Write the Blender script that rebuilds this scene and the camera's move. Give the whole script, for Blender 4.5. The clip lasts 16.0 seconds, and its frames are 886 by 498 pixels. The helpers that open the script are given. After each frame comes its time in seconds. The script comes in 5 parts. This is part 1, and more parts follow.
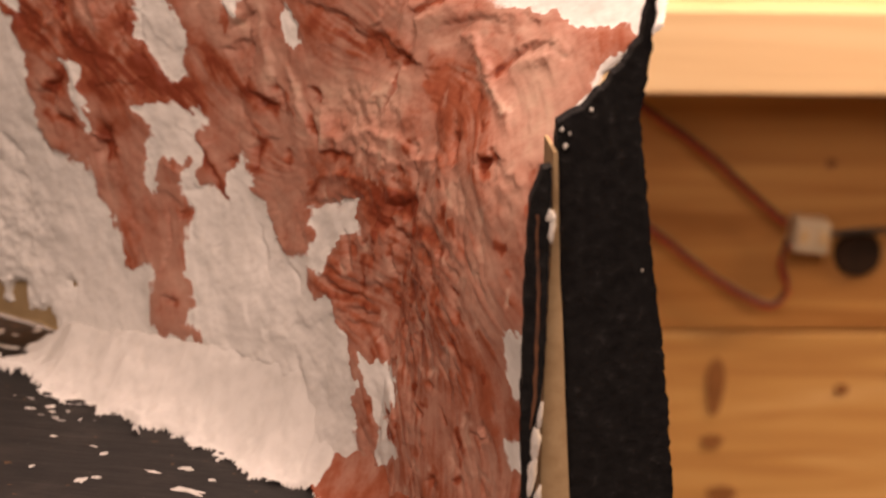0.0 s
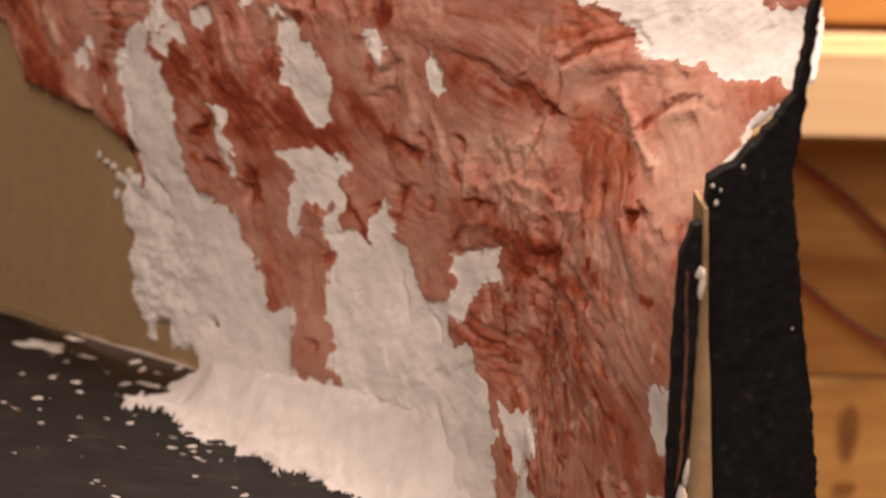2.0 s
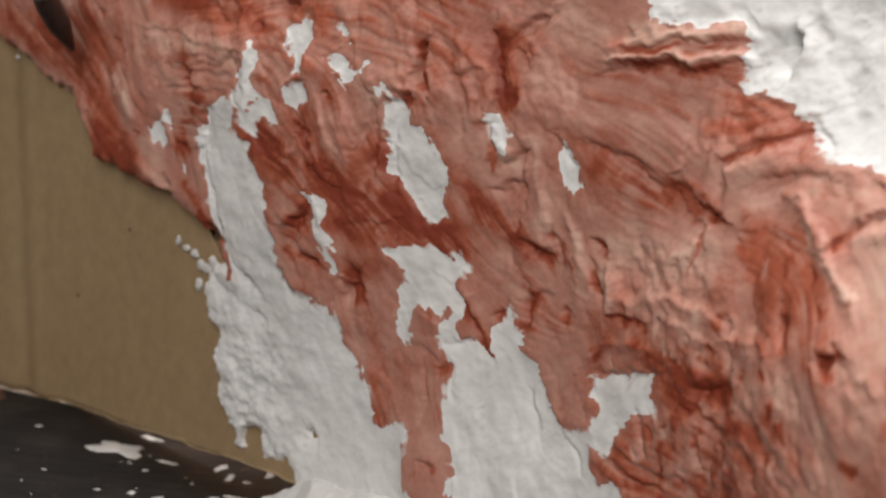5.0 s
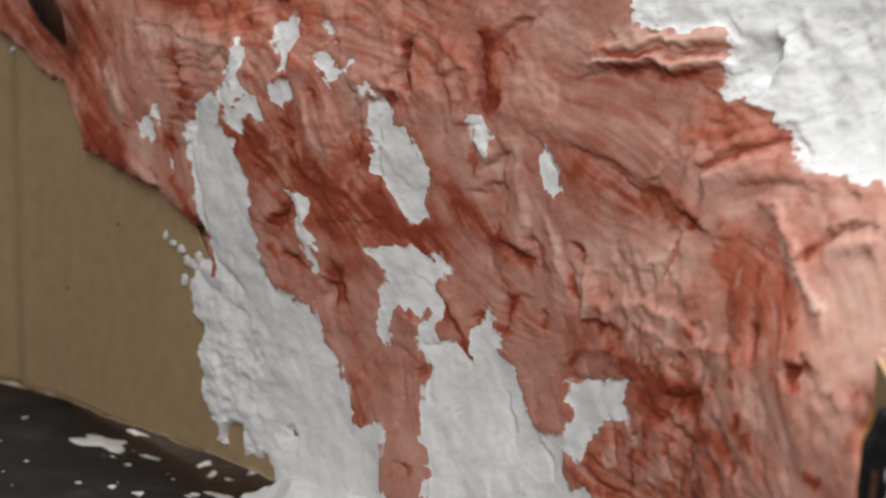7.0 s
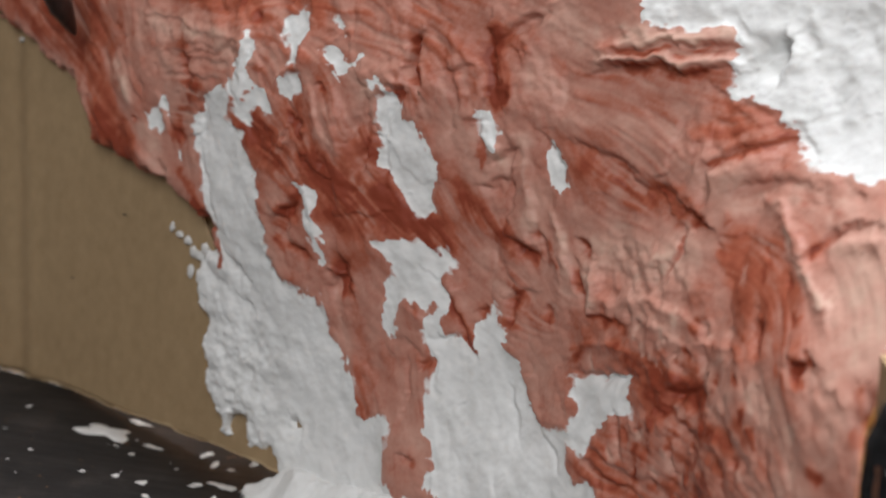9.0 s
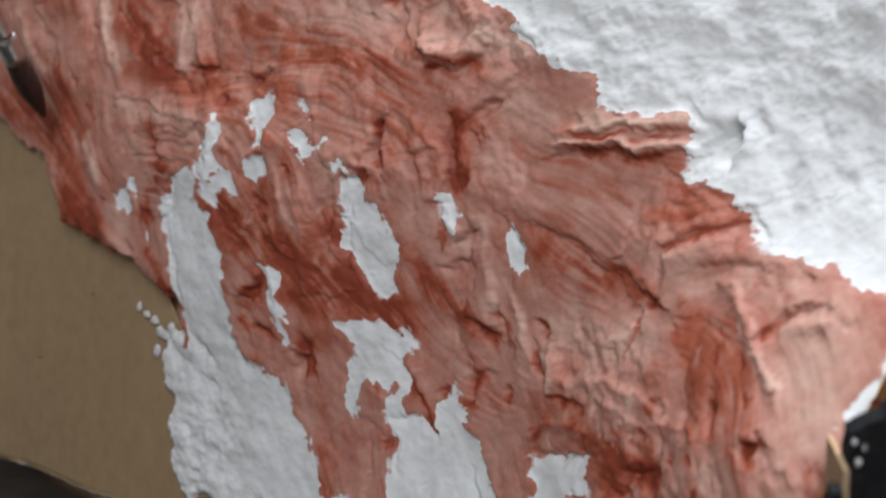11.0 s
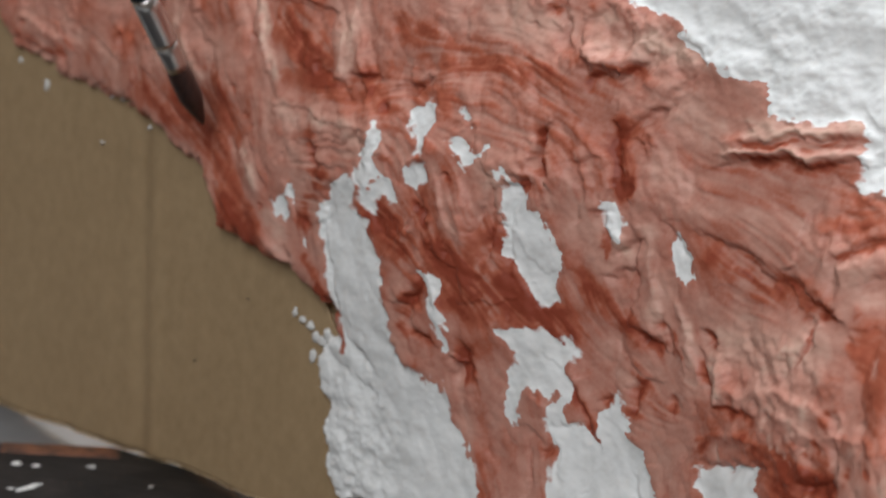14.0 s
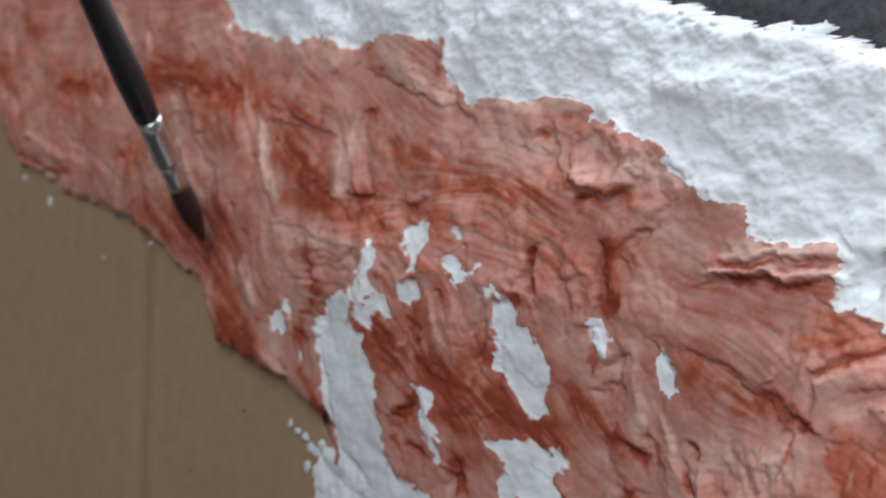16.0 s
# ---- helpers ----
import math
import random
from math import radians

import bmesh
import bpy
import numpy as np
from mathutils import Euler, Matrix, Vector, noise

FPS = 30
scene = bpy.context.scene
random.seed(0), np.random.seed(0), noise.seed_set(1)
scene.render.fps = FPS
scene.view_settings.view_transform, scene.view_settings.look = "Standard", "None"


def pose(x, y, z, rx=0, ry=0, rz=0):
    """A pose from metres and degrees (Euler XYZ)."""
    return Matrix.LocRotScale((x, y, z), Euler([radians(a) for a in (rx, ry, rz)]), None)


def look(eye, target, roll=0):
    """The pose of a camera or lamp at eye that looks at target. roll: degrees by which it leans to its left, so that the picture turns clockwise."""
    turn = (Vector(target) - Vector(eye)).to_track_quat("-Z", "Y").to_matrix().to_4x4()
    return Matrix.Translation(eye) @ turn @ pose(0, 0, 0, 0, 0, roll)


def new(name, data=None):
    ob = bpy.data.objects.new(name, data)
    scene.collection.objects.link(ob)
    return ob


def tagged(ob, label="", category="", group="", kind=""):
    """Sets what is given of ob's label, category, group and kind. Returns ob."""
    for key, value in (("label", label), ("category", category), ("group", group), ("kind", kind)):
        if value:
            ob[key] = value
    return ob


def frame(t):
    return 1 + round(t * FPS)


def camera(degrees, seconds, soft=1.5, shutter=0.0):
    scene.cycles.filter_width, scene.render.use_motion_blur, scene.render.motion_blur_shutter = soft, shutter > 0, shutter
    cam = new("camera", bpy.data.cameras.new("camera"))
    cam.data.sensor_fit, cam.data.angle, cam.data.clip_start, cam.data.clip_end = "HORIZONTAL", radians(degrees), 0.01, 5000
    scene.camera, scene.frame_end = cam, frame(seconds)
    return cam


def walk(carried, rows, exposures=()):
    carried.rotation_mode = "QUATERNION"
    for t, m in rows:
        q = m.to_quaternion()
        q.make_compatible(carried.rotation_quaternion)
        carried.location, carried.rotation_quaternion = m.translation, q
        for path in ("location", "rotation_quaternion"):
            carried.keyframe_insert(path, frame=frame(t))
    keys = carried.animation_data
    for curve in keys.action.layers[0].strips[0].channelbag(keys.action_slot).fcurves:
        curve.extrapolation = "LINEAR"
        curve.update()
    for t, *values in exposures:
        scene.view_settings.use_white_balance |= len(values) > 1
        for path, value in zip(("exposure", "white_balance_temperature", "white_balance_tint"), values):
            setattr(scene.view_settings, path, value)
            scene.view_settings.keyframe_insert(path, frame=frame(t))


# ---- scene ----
cam = camera(30.0, 16.0, soft=2.1)
cam.data.dof.use_dof = True
cam.data.dof.focus_distance = 0.38
cam.data.dof.aperture_fstop = 15
PATH = [
    (0, (0.033, -0.205, 0.168), (0.19, 1.722, -0.344), 6.9),
    (0.5, (0.031, -0.201, 0.167), (0.19, 1.724, -0.35), 7.0),
    (1, (0.031, -0.199, 0.17), (0.072, 1.729, -0.363), 6.7),
    (1.5, (0.031, -0.201, 0.171), (0.06, 1.731, -0.345), 6.7),
    (2, (0.027, -0.204, 0.172), (0.036, 1.734, -0.322), 6.7),
    (2.5, (0.02, -0.197, 0.173), (0.02, 1.742, -0.315), 7.1),
    (3, (0.005, -0.188, 0.176), (0.031, 1.747, -0.331), 7.7),
    (3.5, (0.004, -0.142, 0.184), (-0.012, 1.778, -0.374), 6.8),
    (4, (0.001, -0.146, 0.181), (-0.058, 1.787, -0.327), 6.4),
    (4.2, (-0.002, -0.145, 0.184), (-0.037, 1.782, -0.348), 5.8),
    (6.3, (0.014, -0.139, 0.192), (-0.066, 1.783, -0.357), 5.9),
    (6.5, (0.013, -0.139, 0.191), (-0.063, 1.784, -0.354), 6.4),
    (7, (0.014, -0.139, 0.191), (-0.061, 1.783, -0.355), 6.6),
    (7.5, (0.013, -0.14, 0.191), (-0.061, 1.783, -0.356), 7.1),
    (8, (0.014, -0.14, 0.192), (-0.057, 1.781, -0.359), 7.0),
    (8.5, (0.014, -0.14, 0.191), (-0.058, 1.782, -0.357), 7.2),
    (9, (0.012, -0.142, 0.19), (-0.059, 1.781, -0.355), 7.5),
    (9.5, (0.016, -0.142, 0.189), (-0.052, 1.8, -0.284), 8.4),
    (9.7, (0.015, -0.145, 0.192), (-0.049, 1.802, -0.261), 8.4),
    (12, (0.019, -0.146, 0.193), (-0.049, 1.799, -0.267), 7.1),
    (12.5, (0.018, -0.145, 0.194), (-0.044, 1.797, -0.279), 7.0),
    (13, (0.008, -0.147, 0.2), (-0.134, 1.795, -0.26), 6.5),
    (13.5, (0.002, -0.148, 0.194), (-0.198, 1.79, -0.258), 7.1),
    (14, (0.003, -0.147, 0.193), (-0.185, 1.788, -0.276), 7.1),
    (14.5, (0.004, -0.147, 0.192), (-0.183, 1.789, -0.274), 7.2),
    (15, (0.004, -0.147, 0.193), (-0.184, 1.789, -0.27), 7.3),
    (15.5, (0.0, -0.152, 0.197), (-0.211, 1.791, -0.228), 7.3),
    (16, (0.002, -0.163, 0.197), (-0.185, 1.8, -0.138), 7.3),
]
EXPOSURES = [(0, -0.1, 8900, 37), (1.5, -0.16, 8400, 34), (3.0, -0.06, 7600, 26), (3.6, 0.0, 7000, 20), (6.5, 0.02, 5850, 9),
             (9.0, 0.02, 5750, 9), (12.0, -0.06, 5400, 8), (14.5, 0.1, 5650, 7), (15.5, 0.14, 5500, 6), (16.0, 0.0, 5250, 7)]
walk(cam, [(t, look(eye, target, roll)) for t, eye, target, roll in PATH], EXPOSURES)

# ---- light ----
world = bpy.data.worlds.new("room_glow")
scene.world = world
world.use_nodes = True
world.node_tree.nodes["Background"].inputs[0].default_value = (1.0, 0.95, 0.9, 1)
world.node_tree.nodes["Background"].inputs[1].default_value = 0.16


def area_lamp(name, eye, target, size, watts, colour):
    data = bpy.data.lights.new(name, "AREA")
    data.size, data.energy, data.color = size, watts, colour
    ob = new(name, data)
    ob.matrix_world = look(eye, target)
    return ob


# Unseen soft front light, added so the slope is lit evenly.
area_lamp("unseen_front_light", (-0.25, -1.00, 1.05), (0, 0.25, 0.1), 0.9, 15.8, (1.0, 0.93, 0.84))
# Added low above the slope to brighten its white top; no lamp known here.
area_lamp("added_top_light", (0.1, 0.36, 0.72), (0.05, 0.26, 0.1), 0.35, 6.3, (1.0, 0.95, 0.88))
# Unseen warm light, added off to the side to brighten the pine boards.
area_lamp("added_wall_light", (0.85, 0.32, 0.75), (0.34, 0.60, -0.25), 0.3, 15, (1.0, 0.8, 0.55))


# ---- materials ----
def material(name):
    mat = bpy.data.materials.new(name)
    mat.use_nodes = True
    nt = mat.node_tree
    return mat, nt, nt.nodes["Principled BSDF"]


def noise_node(nt, scale, detail=4.0, rough=0.55, stretch=(1, 1, 1), turn=(0, 0, 0)):
    tc = nt.nodes.new("ShaderNodeTexCoord")
    mp = nt.nodes.new("ShaderNodeMapping")
    mp.inputs["Scale"].default_value = stretch
    mp.inputs["Rotation"].default_value = turn
    n = nt.nodes.new("ShaderNodeTexNoise")
    n.inputs["Scale"].default_value, n.inputs["Detail"].default_value, n.inputs["Roughness"].default_value = scale, detail, rough
    nt.links.new(tc.outputs["Object"], mp.inputs["Vector"])
    nt.links.new(mp.outputs["Vector"], n.inputs["Vector"])
    return n.outputs[0]


def ramp(nt, value, stops):
    r = nt.nodes.new("ShaderNodeValToRGB")
    e = r.color_ramp.elements
    while len(e) < len(stops):
        e.new(0.5)
    for k, (p, c) in zip(e, stops):
        k.position, k.color = p, (*c, 1)
    nt.links.new(value, r.inputs[0])
    return r.outputs[0]


def mix(nt, fac, a, b, blend="MIX"):
    n = nt.nodes.new("ShaderNodeMixRGB")
    n.blend_type = blend
    if isinstance(fac, float):
        n.inputs[0].default_value = fac
    else:
        nt.links.new(fac, n.inputs[0])
    for k, v in ((1, a), (2, b)):
        if isinstance(v, tuple):
            n.inputs[k].default_value = (*v, 1)
        else:
            nt.links.new(v, n.inputs[k])
    return n.outputs[0]


def maths(nt, op, a, b=0.0, clamp=False):
    n = nt.nodes.new("ShaderNodeMath")
    n.operation, n.use_clamp = op, clamp
    for k, v in ((0, a), (1, b)):
        if isinstance(v, (int, float)):
            n.inputs[k].default_value = v
        else:
            nt.links.new(v, n.inputs[k])
    return n.outputs[0]


def bump(nt, bsdf, height, strength, distance):
    b = nt.nodes.new("ShaderNodeBump")
    b.inputs["Strength"].default_value, b.inputs["Distance"].default_value = strength, distance
    nt.links.new(height, b.inputs["Height"])
    nt.links.new(b.outputs[0], bsdf.inputs["Normal"])


def simple(name, stops, scale, rough, stretch=(1, 1, 1), relief=0.3, depth=0.0005, detail=5.0):
    mat, nt, bsdf = material(name)
    n = noise_node(nt, scale, detail, 0.6, stretch)
    nt.links.new(ramp(nt, n, stops), bsdf.inputs["Base Color"])
    bsdf.inputs["Roughness"].default_value = rough
    bsdf.inputs["Specular IOR Level"].default_value = 0.2 if rough > 0.7 else 0.5
    bump(nt, bsdf, n, relief, depth)
    return mat


def plaster_material():
    mat, nt, bsdf = material("painted_plaster")
    att = nt.nodes.new("ShaderNodeAttribute")
    att.attribute_name = "paint"
    tone = nt.nodes.new("ShaderNodeAttribute")
    tone.attribute_name = "tone"
    fine = noise_node(nt, 900, 4)
    mid = noise_node(nt, 160, 5)
    edge = maths(nt, "ADD", att.outputs["Fac"], maths(nt, "MULTIPLY", maths(nt, "SUBTRACT", fine, 0.5), 1.2))
    thin = nt.nodes.new("ShaderNodeMapRange")
    nt.links.new(noise_node(nt, 75, 3), thin.inputs[0])
    thin.inputs[1].default_value, thin.inputs[2].default_value = 0.42, 0.62
    thin.inputs[3].default_value, thin.inputs[4].default_value = 3.6, 0.75
    cover = maths(nt, "MULTIPLY", maths(nt, "ADD", edge, 0.15), thin.outputs[0], True)
    white = ramp(nt, mid, [(0.25, (0.70, 0.70, 0.685)), (0.5, (0.81, 0.81, 0.80)), (0.75, (0.85, 0.85, 0.84))])
    value = maths(nt, "ADD", tone.outputs["Fac"], maths(nt, "MULTIPLY", maths(nt, "SUBTRACT", mid, 0.5), 0.75))
    value = maths(nt, "ADD", value, maths(nt, "MULTIPLY", maths(nt, "SUBTRACT", fine, 0.5), 0.45))
    value = maths(nt, "ADD", maths(nt, "MULTIPLY", value, 0.5), 0.5, True)
    paint = ramp(nt, value, [(0.0, (0.60, 0.385, 0.30)), (0.3, (0.56, 0.31, 0.24)), (0.52, (0.48, 0.215, 0.158)), (0.72, (0.39, 0.108, 0.058)), (1.0, (0.26, 0.050, 0.023))])
    nt.links.new(mix(nt, cover, white, paint), bsdf.inputs["Base Color"])
    rg = nt.nodes.new("ShaderNodeMapRange")
    nt.links.new(cover, rg.inputs[0])
    rg.inputs[3].default_value, rg.inputs[4].default_value = 0.85, 0.5
    nt.links.new(rg.outputs[0], bsdf.inputs["Roughness"])
    bsdf.inputs["Specular IOR Level"].default_value = 0.35
    both = maths(nt, "ADD", maths(nt, "MULTIPLY", fine, 0.35), mid)
    bump(nt, bsdf, both, 0.16, 0.0008)
    return mat


PLASTER = plaster_material()


def cardboard_material():
    mat, nt, bsdf = material("kraft_cardboard")
    fibre = noise_node(nt, 260, 6, 0.65, (1, 1, 0.75))
    broad = noise_node(nt, 14, 3)
    base = ramp(nt, broad, [(0.3, (0.32, 0.22, 0.113)), (0.7, (0.375, 0.265, 0.142))])
    col = mix(nt, 0.5, base, ramp(nt, fibre, [(0.3, (0.26, 0.178, 0.09)), (0.6, (0.37, 0.258, 0.14)), (0.8, (0.44, 0.315, 0.18))]))
    nt.links.new(col, bsdf.inputs["Base Color"])
    bsdf.inputs["Roughness"].default_value = 0.75
    bump(nt, bsdf, fibre, 0.15, 0.0003)
    return mat


def wood_material(name, dark, mid, light):
    mat, nt, bsdf = material(name)
    info = nt.nodes.new("ShaderNodeObjectInfo")
    tc = nt.nodes.new("ShaderNodeTexCoord")
    mp = nt.nodes.new("ShaderNodeMapping")
    mp.inputs["Scale"].default_value = (1.6, 12, 22)
    off = nt.nodes.new("ShaderNodeVectorMath")
    off.operation = "ADD"
    comb = nt.nodes.new("ShaderNodeCombineXYZ")
    nt.links.new(maths(nt, "MULTIPLY", info.outputs["Random"], 7.0), comb.inputs[0])
    nt.links.new(maths(nt, "MULTIPLY", info.outputs["Random"], 3.0), comb.inputs[2])
    nt.links.new(tc.outputs["Object"], off.inputs[0])
    nt.links.new(comb.outputs[0], off.inputs[1])
    nt.links.new(off.outputs[0], mp.inputs["Vector"])
    n = nt.nodes.new("ShaderNodeTexNoise")
    n.inputs["Scale"].default_value, n.inputs["Detail"].default_value, n.inputs["Distortion"].default_value = 3.0, 5, 1.2
    nt.links.new(mp.outputs[0], n.inputs["Vector"])
    nt.links.new(ramp(nt, n.outputs[0], [(0.3, dark), (0.5, mid), (0.7, light)]), bsdf.inputs["Base Color"])
    bsdf.inputs["Roughness"].default_value = 0.5
    bump(nt, bsdf, n.outputs[0], 0.15, 0.0005)
    return mat


def base_material():
    """Brushed black paint, dusty, with fine specks of dry plaster and rust brown."""
    mat, nt, bsdf = material("black_painted_board")
    broad, grain = noise_node(nt, 60, 8, 0.65, (1, 1, 1)), noise_node(nt, 420, 5, 0.7)
    brush = noise_node(nt, 300, 3, 0.6, (0.12, 1, 1), (0, 0, radians(-24)))
    col = mix(nt, 0.28, ramp(nt, broad, [(0.35, (0.007, 0.007, 0.008)), (0.55, (0.016, 0.014, 0.014)), (0.72, (0.046, 0.038, 0.035))]),
              ramp(nt, brush, [(0.4, (0.007, 0.007, 0.008)), (0.62, (0.030, 0.027, 0.026)), (0.8, (0.08, 0.07, 0.065))]))
    col = mix(nt, ramp(nt, grain, [(0.66, (0, 0, 0)), (0.72, (0.8, 0.8, 0.8))]), col, (0.17, 0.15, 0.135))
    rust = ramp(nt, noise_node(nt, 230, 2, 0.5), [(0.70, (0, 0, 0)), (0.74, (0.7, 0.7, 0.7))])
    nt.links.new(mix(nt, rust, col, (0.16, 0.085, 0.04)), bsdf.inputs["Base Color"])
    bsdf.inputs["Roughness"].default_value = 0.6
    bsdf.inputs["Specular IOR Level"].default_value = 0.35
    bump(nt, bsdf, maths(nt, "ADD", broad, maths(nt, "MULTIPLY", brush, 0.6)), 0.6, 0.0006)
    return mat


CARD = cardboard_material()
CARD_EDGE = simple("cardboard_cut_edge", [(0.3, (0.42, 0.30, 0.17)), (0.7, (0.58, 0.44, 0.27))], 400, 0.85)
BASE_PAINT = base_material()
FELT = simple("black_felt", [(0.3, (0.006, 0.006, 0.007)), (0.6, (0.014, 0.014, 0.015)), (0.85, (0.05, 0.05, 0.053))], 420, 0.95, relief=0.9, depth=0.0012)
# The black felt raised to grey: light from above put into its colour.
FELT_LIT = simple("lit_grey_felt", [(0.3, (0.07, 0.07, 0.075)), (0.7, (0.14, 0.14, 0.15))], 300, 0.95, relief=0.9, depth=0.001)
FOAM = simple("cream_foam_core", [(0.3, (0.40, 0.27, 0.15)), (0.7, (0.52, 0.38, 0.23))], 220, 0.85)
PINE = wood_material("pine_board", (0.36, 0.155, 0.045), (0.47, 0.23, 0.075), (0.55, 0.30, 0.105))
# Yellower plank, also paled to paint in the light beyond the ledge's shade.
PINE_PALE_LIT = wood_material("pale_lit_pine_board", (0.44, 0.22, 0.075), (0.57, 0.33, 0.12), (0.64, 0.40, 0.17))
# Pale ledge pine, brightened further to put the light on its front into the colour.
PINE_LEDGE_LIT = wood_material("lit_pine_ledge", (0.70, 0.50, 0.29), (0.80, 0.61, 0.38), (0.85, 0.68, 0.46))
KNOT = simple("pine_knot", [(0.3, (0.20, 0.085, 0.03)), (0.7, (0.32, 0.14, 0.05))], 120, 0.5)
RIM = simple("worn_brown_board", [(0.3, (0.03, 0.02, 0.016)), (0.5, (0.13, 0.052, 0.026)), (0.75, (0.24, 0.10, 0.05))], 160, 0.7, relief=0.6)
GREY = simple("grey_bench_top", [(0.3, (0.15, 0.155, 0.165)), (0.7, (0.21, 0.215, 0.225))], 40, 0.6)
WALLP = simple("plain_room_wall", [(0.3, (0.60, 0.57, 0.52)), (0.7, (0.68, 0.65, 0.60))], 3, 0.9)
CEILP = simple("white_ceiling", [(0.3, (0.74, 0.73, 0.70)), (0.7, (0.80, 0.79, 0.77))], 3, 0.9)
FLOORP = simple("brown_room_floor", [(0.3, (0.20, 0.14, 0.09)), (0.7, (0.30, 0.21, 0.14))], 6, 0.6)
RED = simple("red_wire_sleeve", [(0.3, (0.35, 0.03, 0.02)), (0.7, (0.45, 0.05, 0.03))], 200, 0.4)
BLACK = simple("black_wire_sleeve", [(0.3, (0.015, 0.013, 0.012)), (0.7, (0.03, 0.027, 0.025))], 200, 0.4)
WHITE_PLASTIC = simple("white_connector_plastic", [(0.3, (0.40, 0.34, 0.25)), (0.7, (0.48, 0.42, 0.32))], 100, 0.4)
HOLE_SHADE = simple("hole_shade_brown", [(0.3, (0.02, 0.012, 0.008)), (0.7, (0.04, 0.022, 0.014))], 100, 0.8)
BRISTLE = simple("dark_brown_bristle", [(0.3, (0.012, 0.006, 0.005)), (0.7, (0.05, 0.02, 0.014))], 700, 0.45, (1, 1, 0.05))
STEEL_M, _nt, _b = material("nickel_ferrule")
_b.inputs["Base Color"].default_value, _b.inputs["Metallic"].default_value, _b.inputs["Roughness"].default_value = (0.62, 0.60, 0.58, 1), 1.0, 0.28
HANDLE = simple("black_lacquer_handle", [(0.3, (0.012, 0.012, 0.014)), (0.7, (0.02, 0.02, 0.022))], 50, 0.25, relief=0.0)
SPLAT = simple("dried_white_plaster", [(0.3, (0.56, 0.55, 0.53)), (0.7, (0.74, 0.73, 0.71))], 220, 0.85, relief=0.5)


# ---- building blocks ----
def part(name, bm, mat, parent=None, label=""):
    me = bpy.data.meshes.new(name)
    bm.to_mesh(me)
    bm.free()
    me.materials.append(mat)
    ob = new(name, me)
    if parent is not None:
        ob.parent = parent
    if label:
        tagged(ob, label)
    return ob


def empty(name, label, category, kind="", at=(0, 0, 0)):
    ob = new(name)
    ob.location = at
    return tagged(ob, label, category, kind=kind)


def box(x0, y0, z0, x1, y1, z1, bevel=0.0, bm=None):
    own = bmesh.new()
    bmesh.ops.create_cube(own, size=1)
    for v in own.verts:
        v.co = Vector(((x0 + x1) / 2 + v.co.x * (x1 - x0), (y0 + y1) / 2 + v.co.y * (y1 - y0), (z0 + z1) / 2 + v.co.z * (z1 - z0)))
    if bevel:
        bmesh.ops.bevel(own, geom=list(own.edges), offset=bevel, segments=2, affect="EDGES", profile=0.5)
    return own


def prism(outline, y0, y1, bevel=0.0):
    """An upright plate: an outline in x and z, from y0 to y1."""
    bm = bmesh.new()
    a = [bm.verts.new((x, y0, z)) for x, z in outline]
    b = [bm.verts.new((x, y1, z)) for x, z in outline]
    bm.faces.new(a)
    bm.faces.new(b[::-1])
    n = len(a)
    for i in range(n):
        bm.faces.new((a[i], b[i], b[(i + 1) % n], a[(i + 1) % n]))
    bmesh.ops.recalc_face_normals(bm, faces=bm.faces)
    if bevel:
        bmesh.ops.bevel(bm, geom=list(bm.edges), offset=bevel, segments=2, affect="EDGES", profile=0.5)
    return bm


def tube(points, radius, sides=8, smooth=4):
    """A tube along a smooth line through the points; radius: one number, or one for each point."""
    pts = [Vector(p) for p in points]
    rad = [radius] * len(pts) if isinstance(radius, float) else list(radius)
    line, rr = [], []
    for i in range(len(pts) - 1):
        p0, p1, p2, p3 = pts[max(i - 1, 0)], pts[i], pts[i + 1], pts[min(i + 2, len(pts) - 1)]
        for k in range(smooth):
            t = k / smooth
            line.append(0.5 * (2 * p1 + (p2 - p0) * t + (2 * p0 - 5 * p1 + 4 * p2 - p3) * t * t + (3 * p1 - p0 - 3 * p2 + p3) * t ** 3))
            rr.append(rad[i] + (rad[i + 1] - rad[i]) * t)
    line.append(pts[-1])
    rr.append(rad[-1])
    bm = bmesh.new()
    rings = []
    for i, p in enumerate(line):
        d = (line[min(i + 1, len(line) - 1)] - line[max(i - 1, 0)]).normalized()
        u = d.cross(Vector((0.31, 0.2, 0.93))).normalized()
        v = d.cross(u)
        rings.append([bm.verts.new(p + rr[i] * (math.cos(a) * u + math.sin(a) * v)) for a in (2 * math.pi * k / sides for k in range(sides))])
    for r0, r1 in zip(rings, rings[1:]):
        for k in range(sides):
            bm.faces.new((r0[k], r0[(k + 1) % sides], r1[(k + 1) % sides], r1[k])).smooth = True
    bm.faces.new(rings[0][::-1])
    bm.faces.new(rings[-1])
    bmesh.ops.recalc_face_normals(bm, faces=bm.faces)
    return bm


def lattice(seed):
    return np.random.RandomState(seed).uniform(-1, 1, (256, 256))


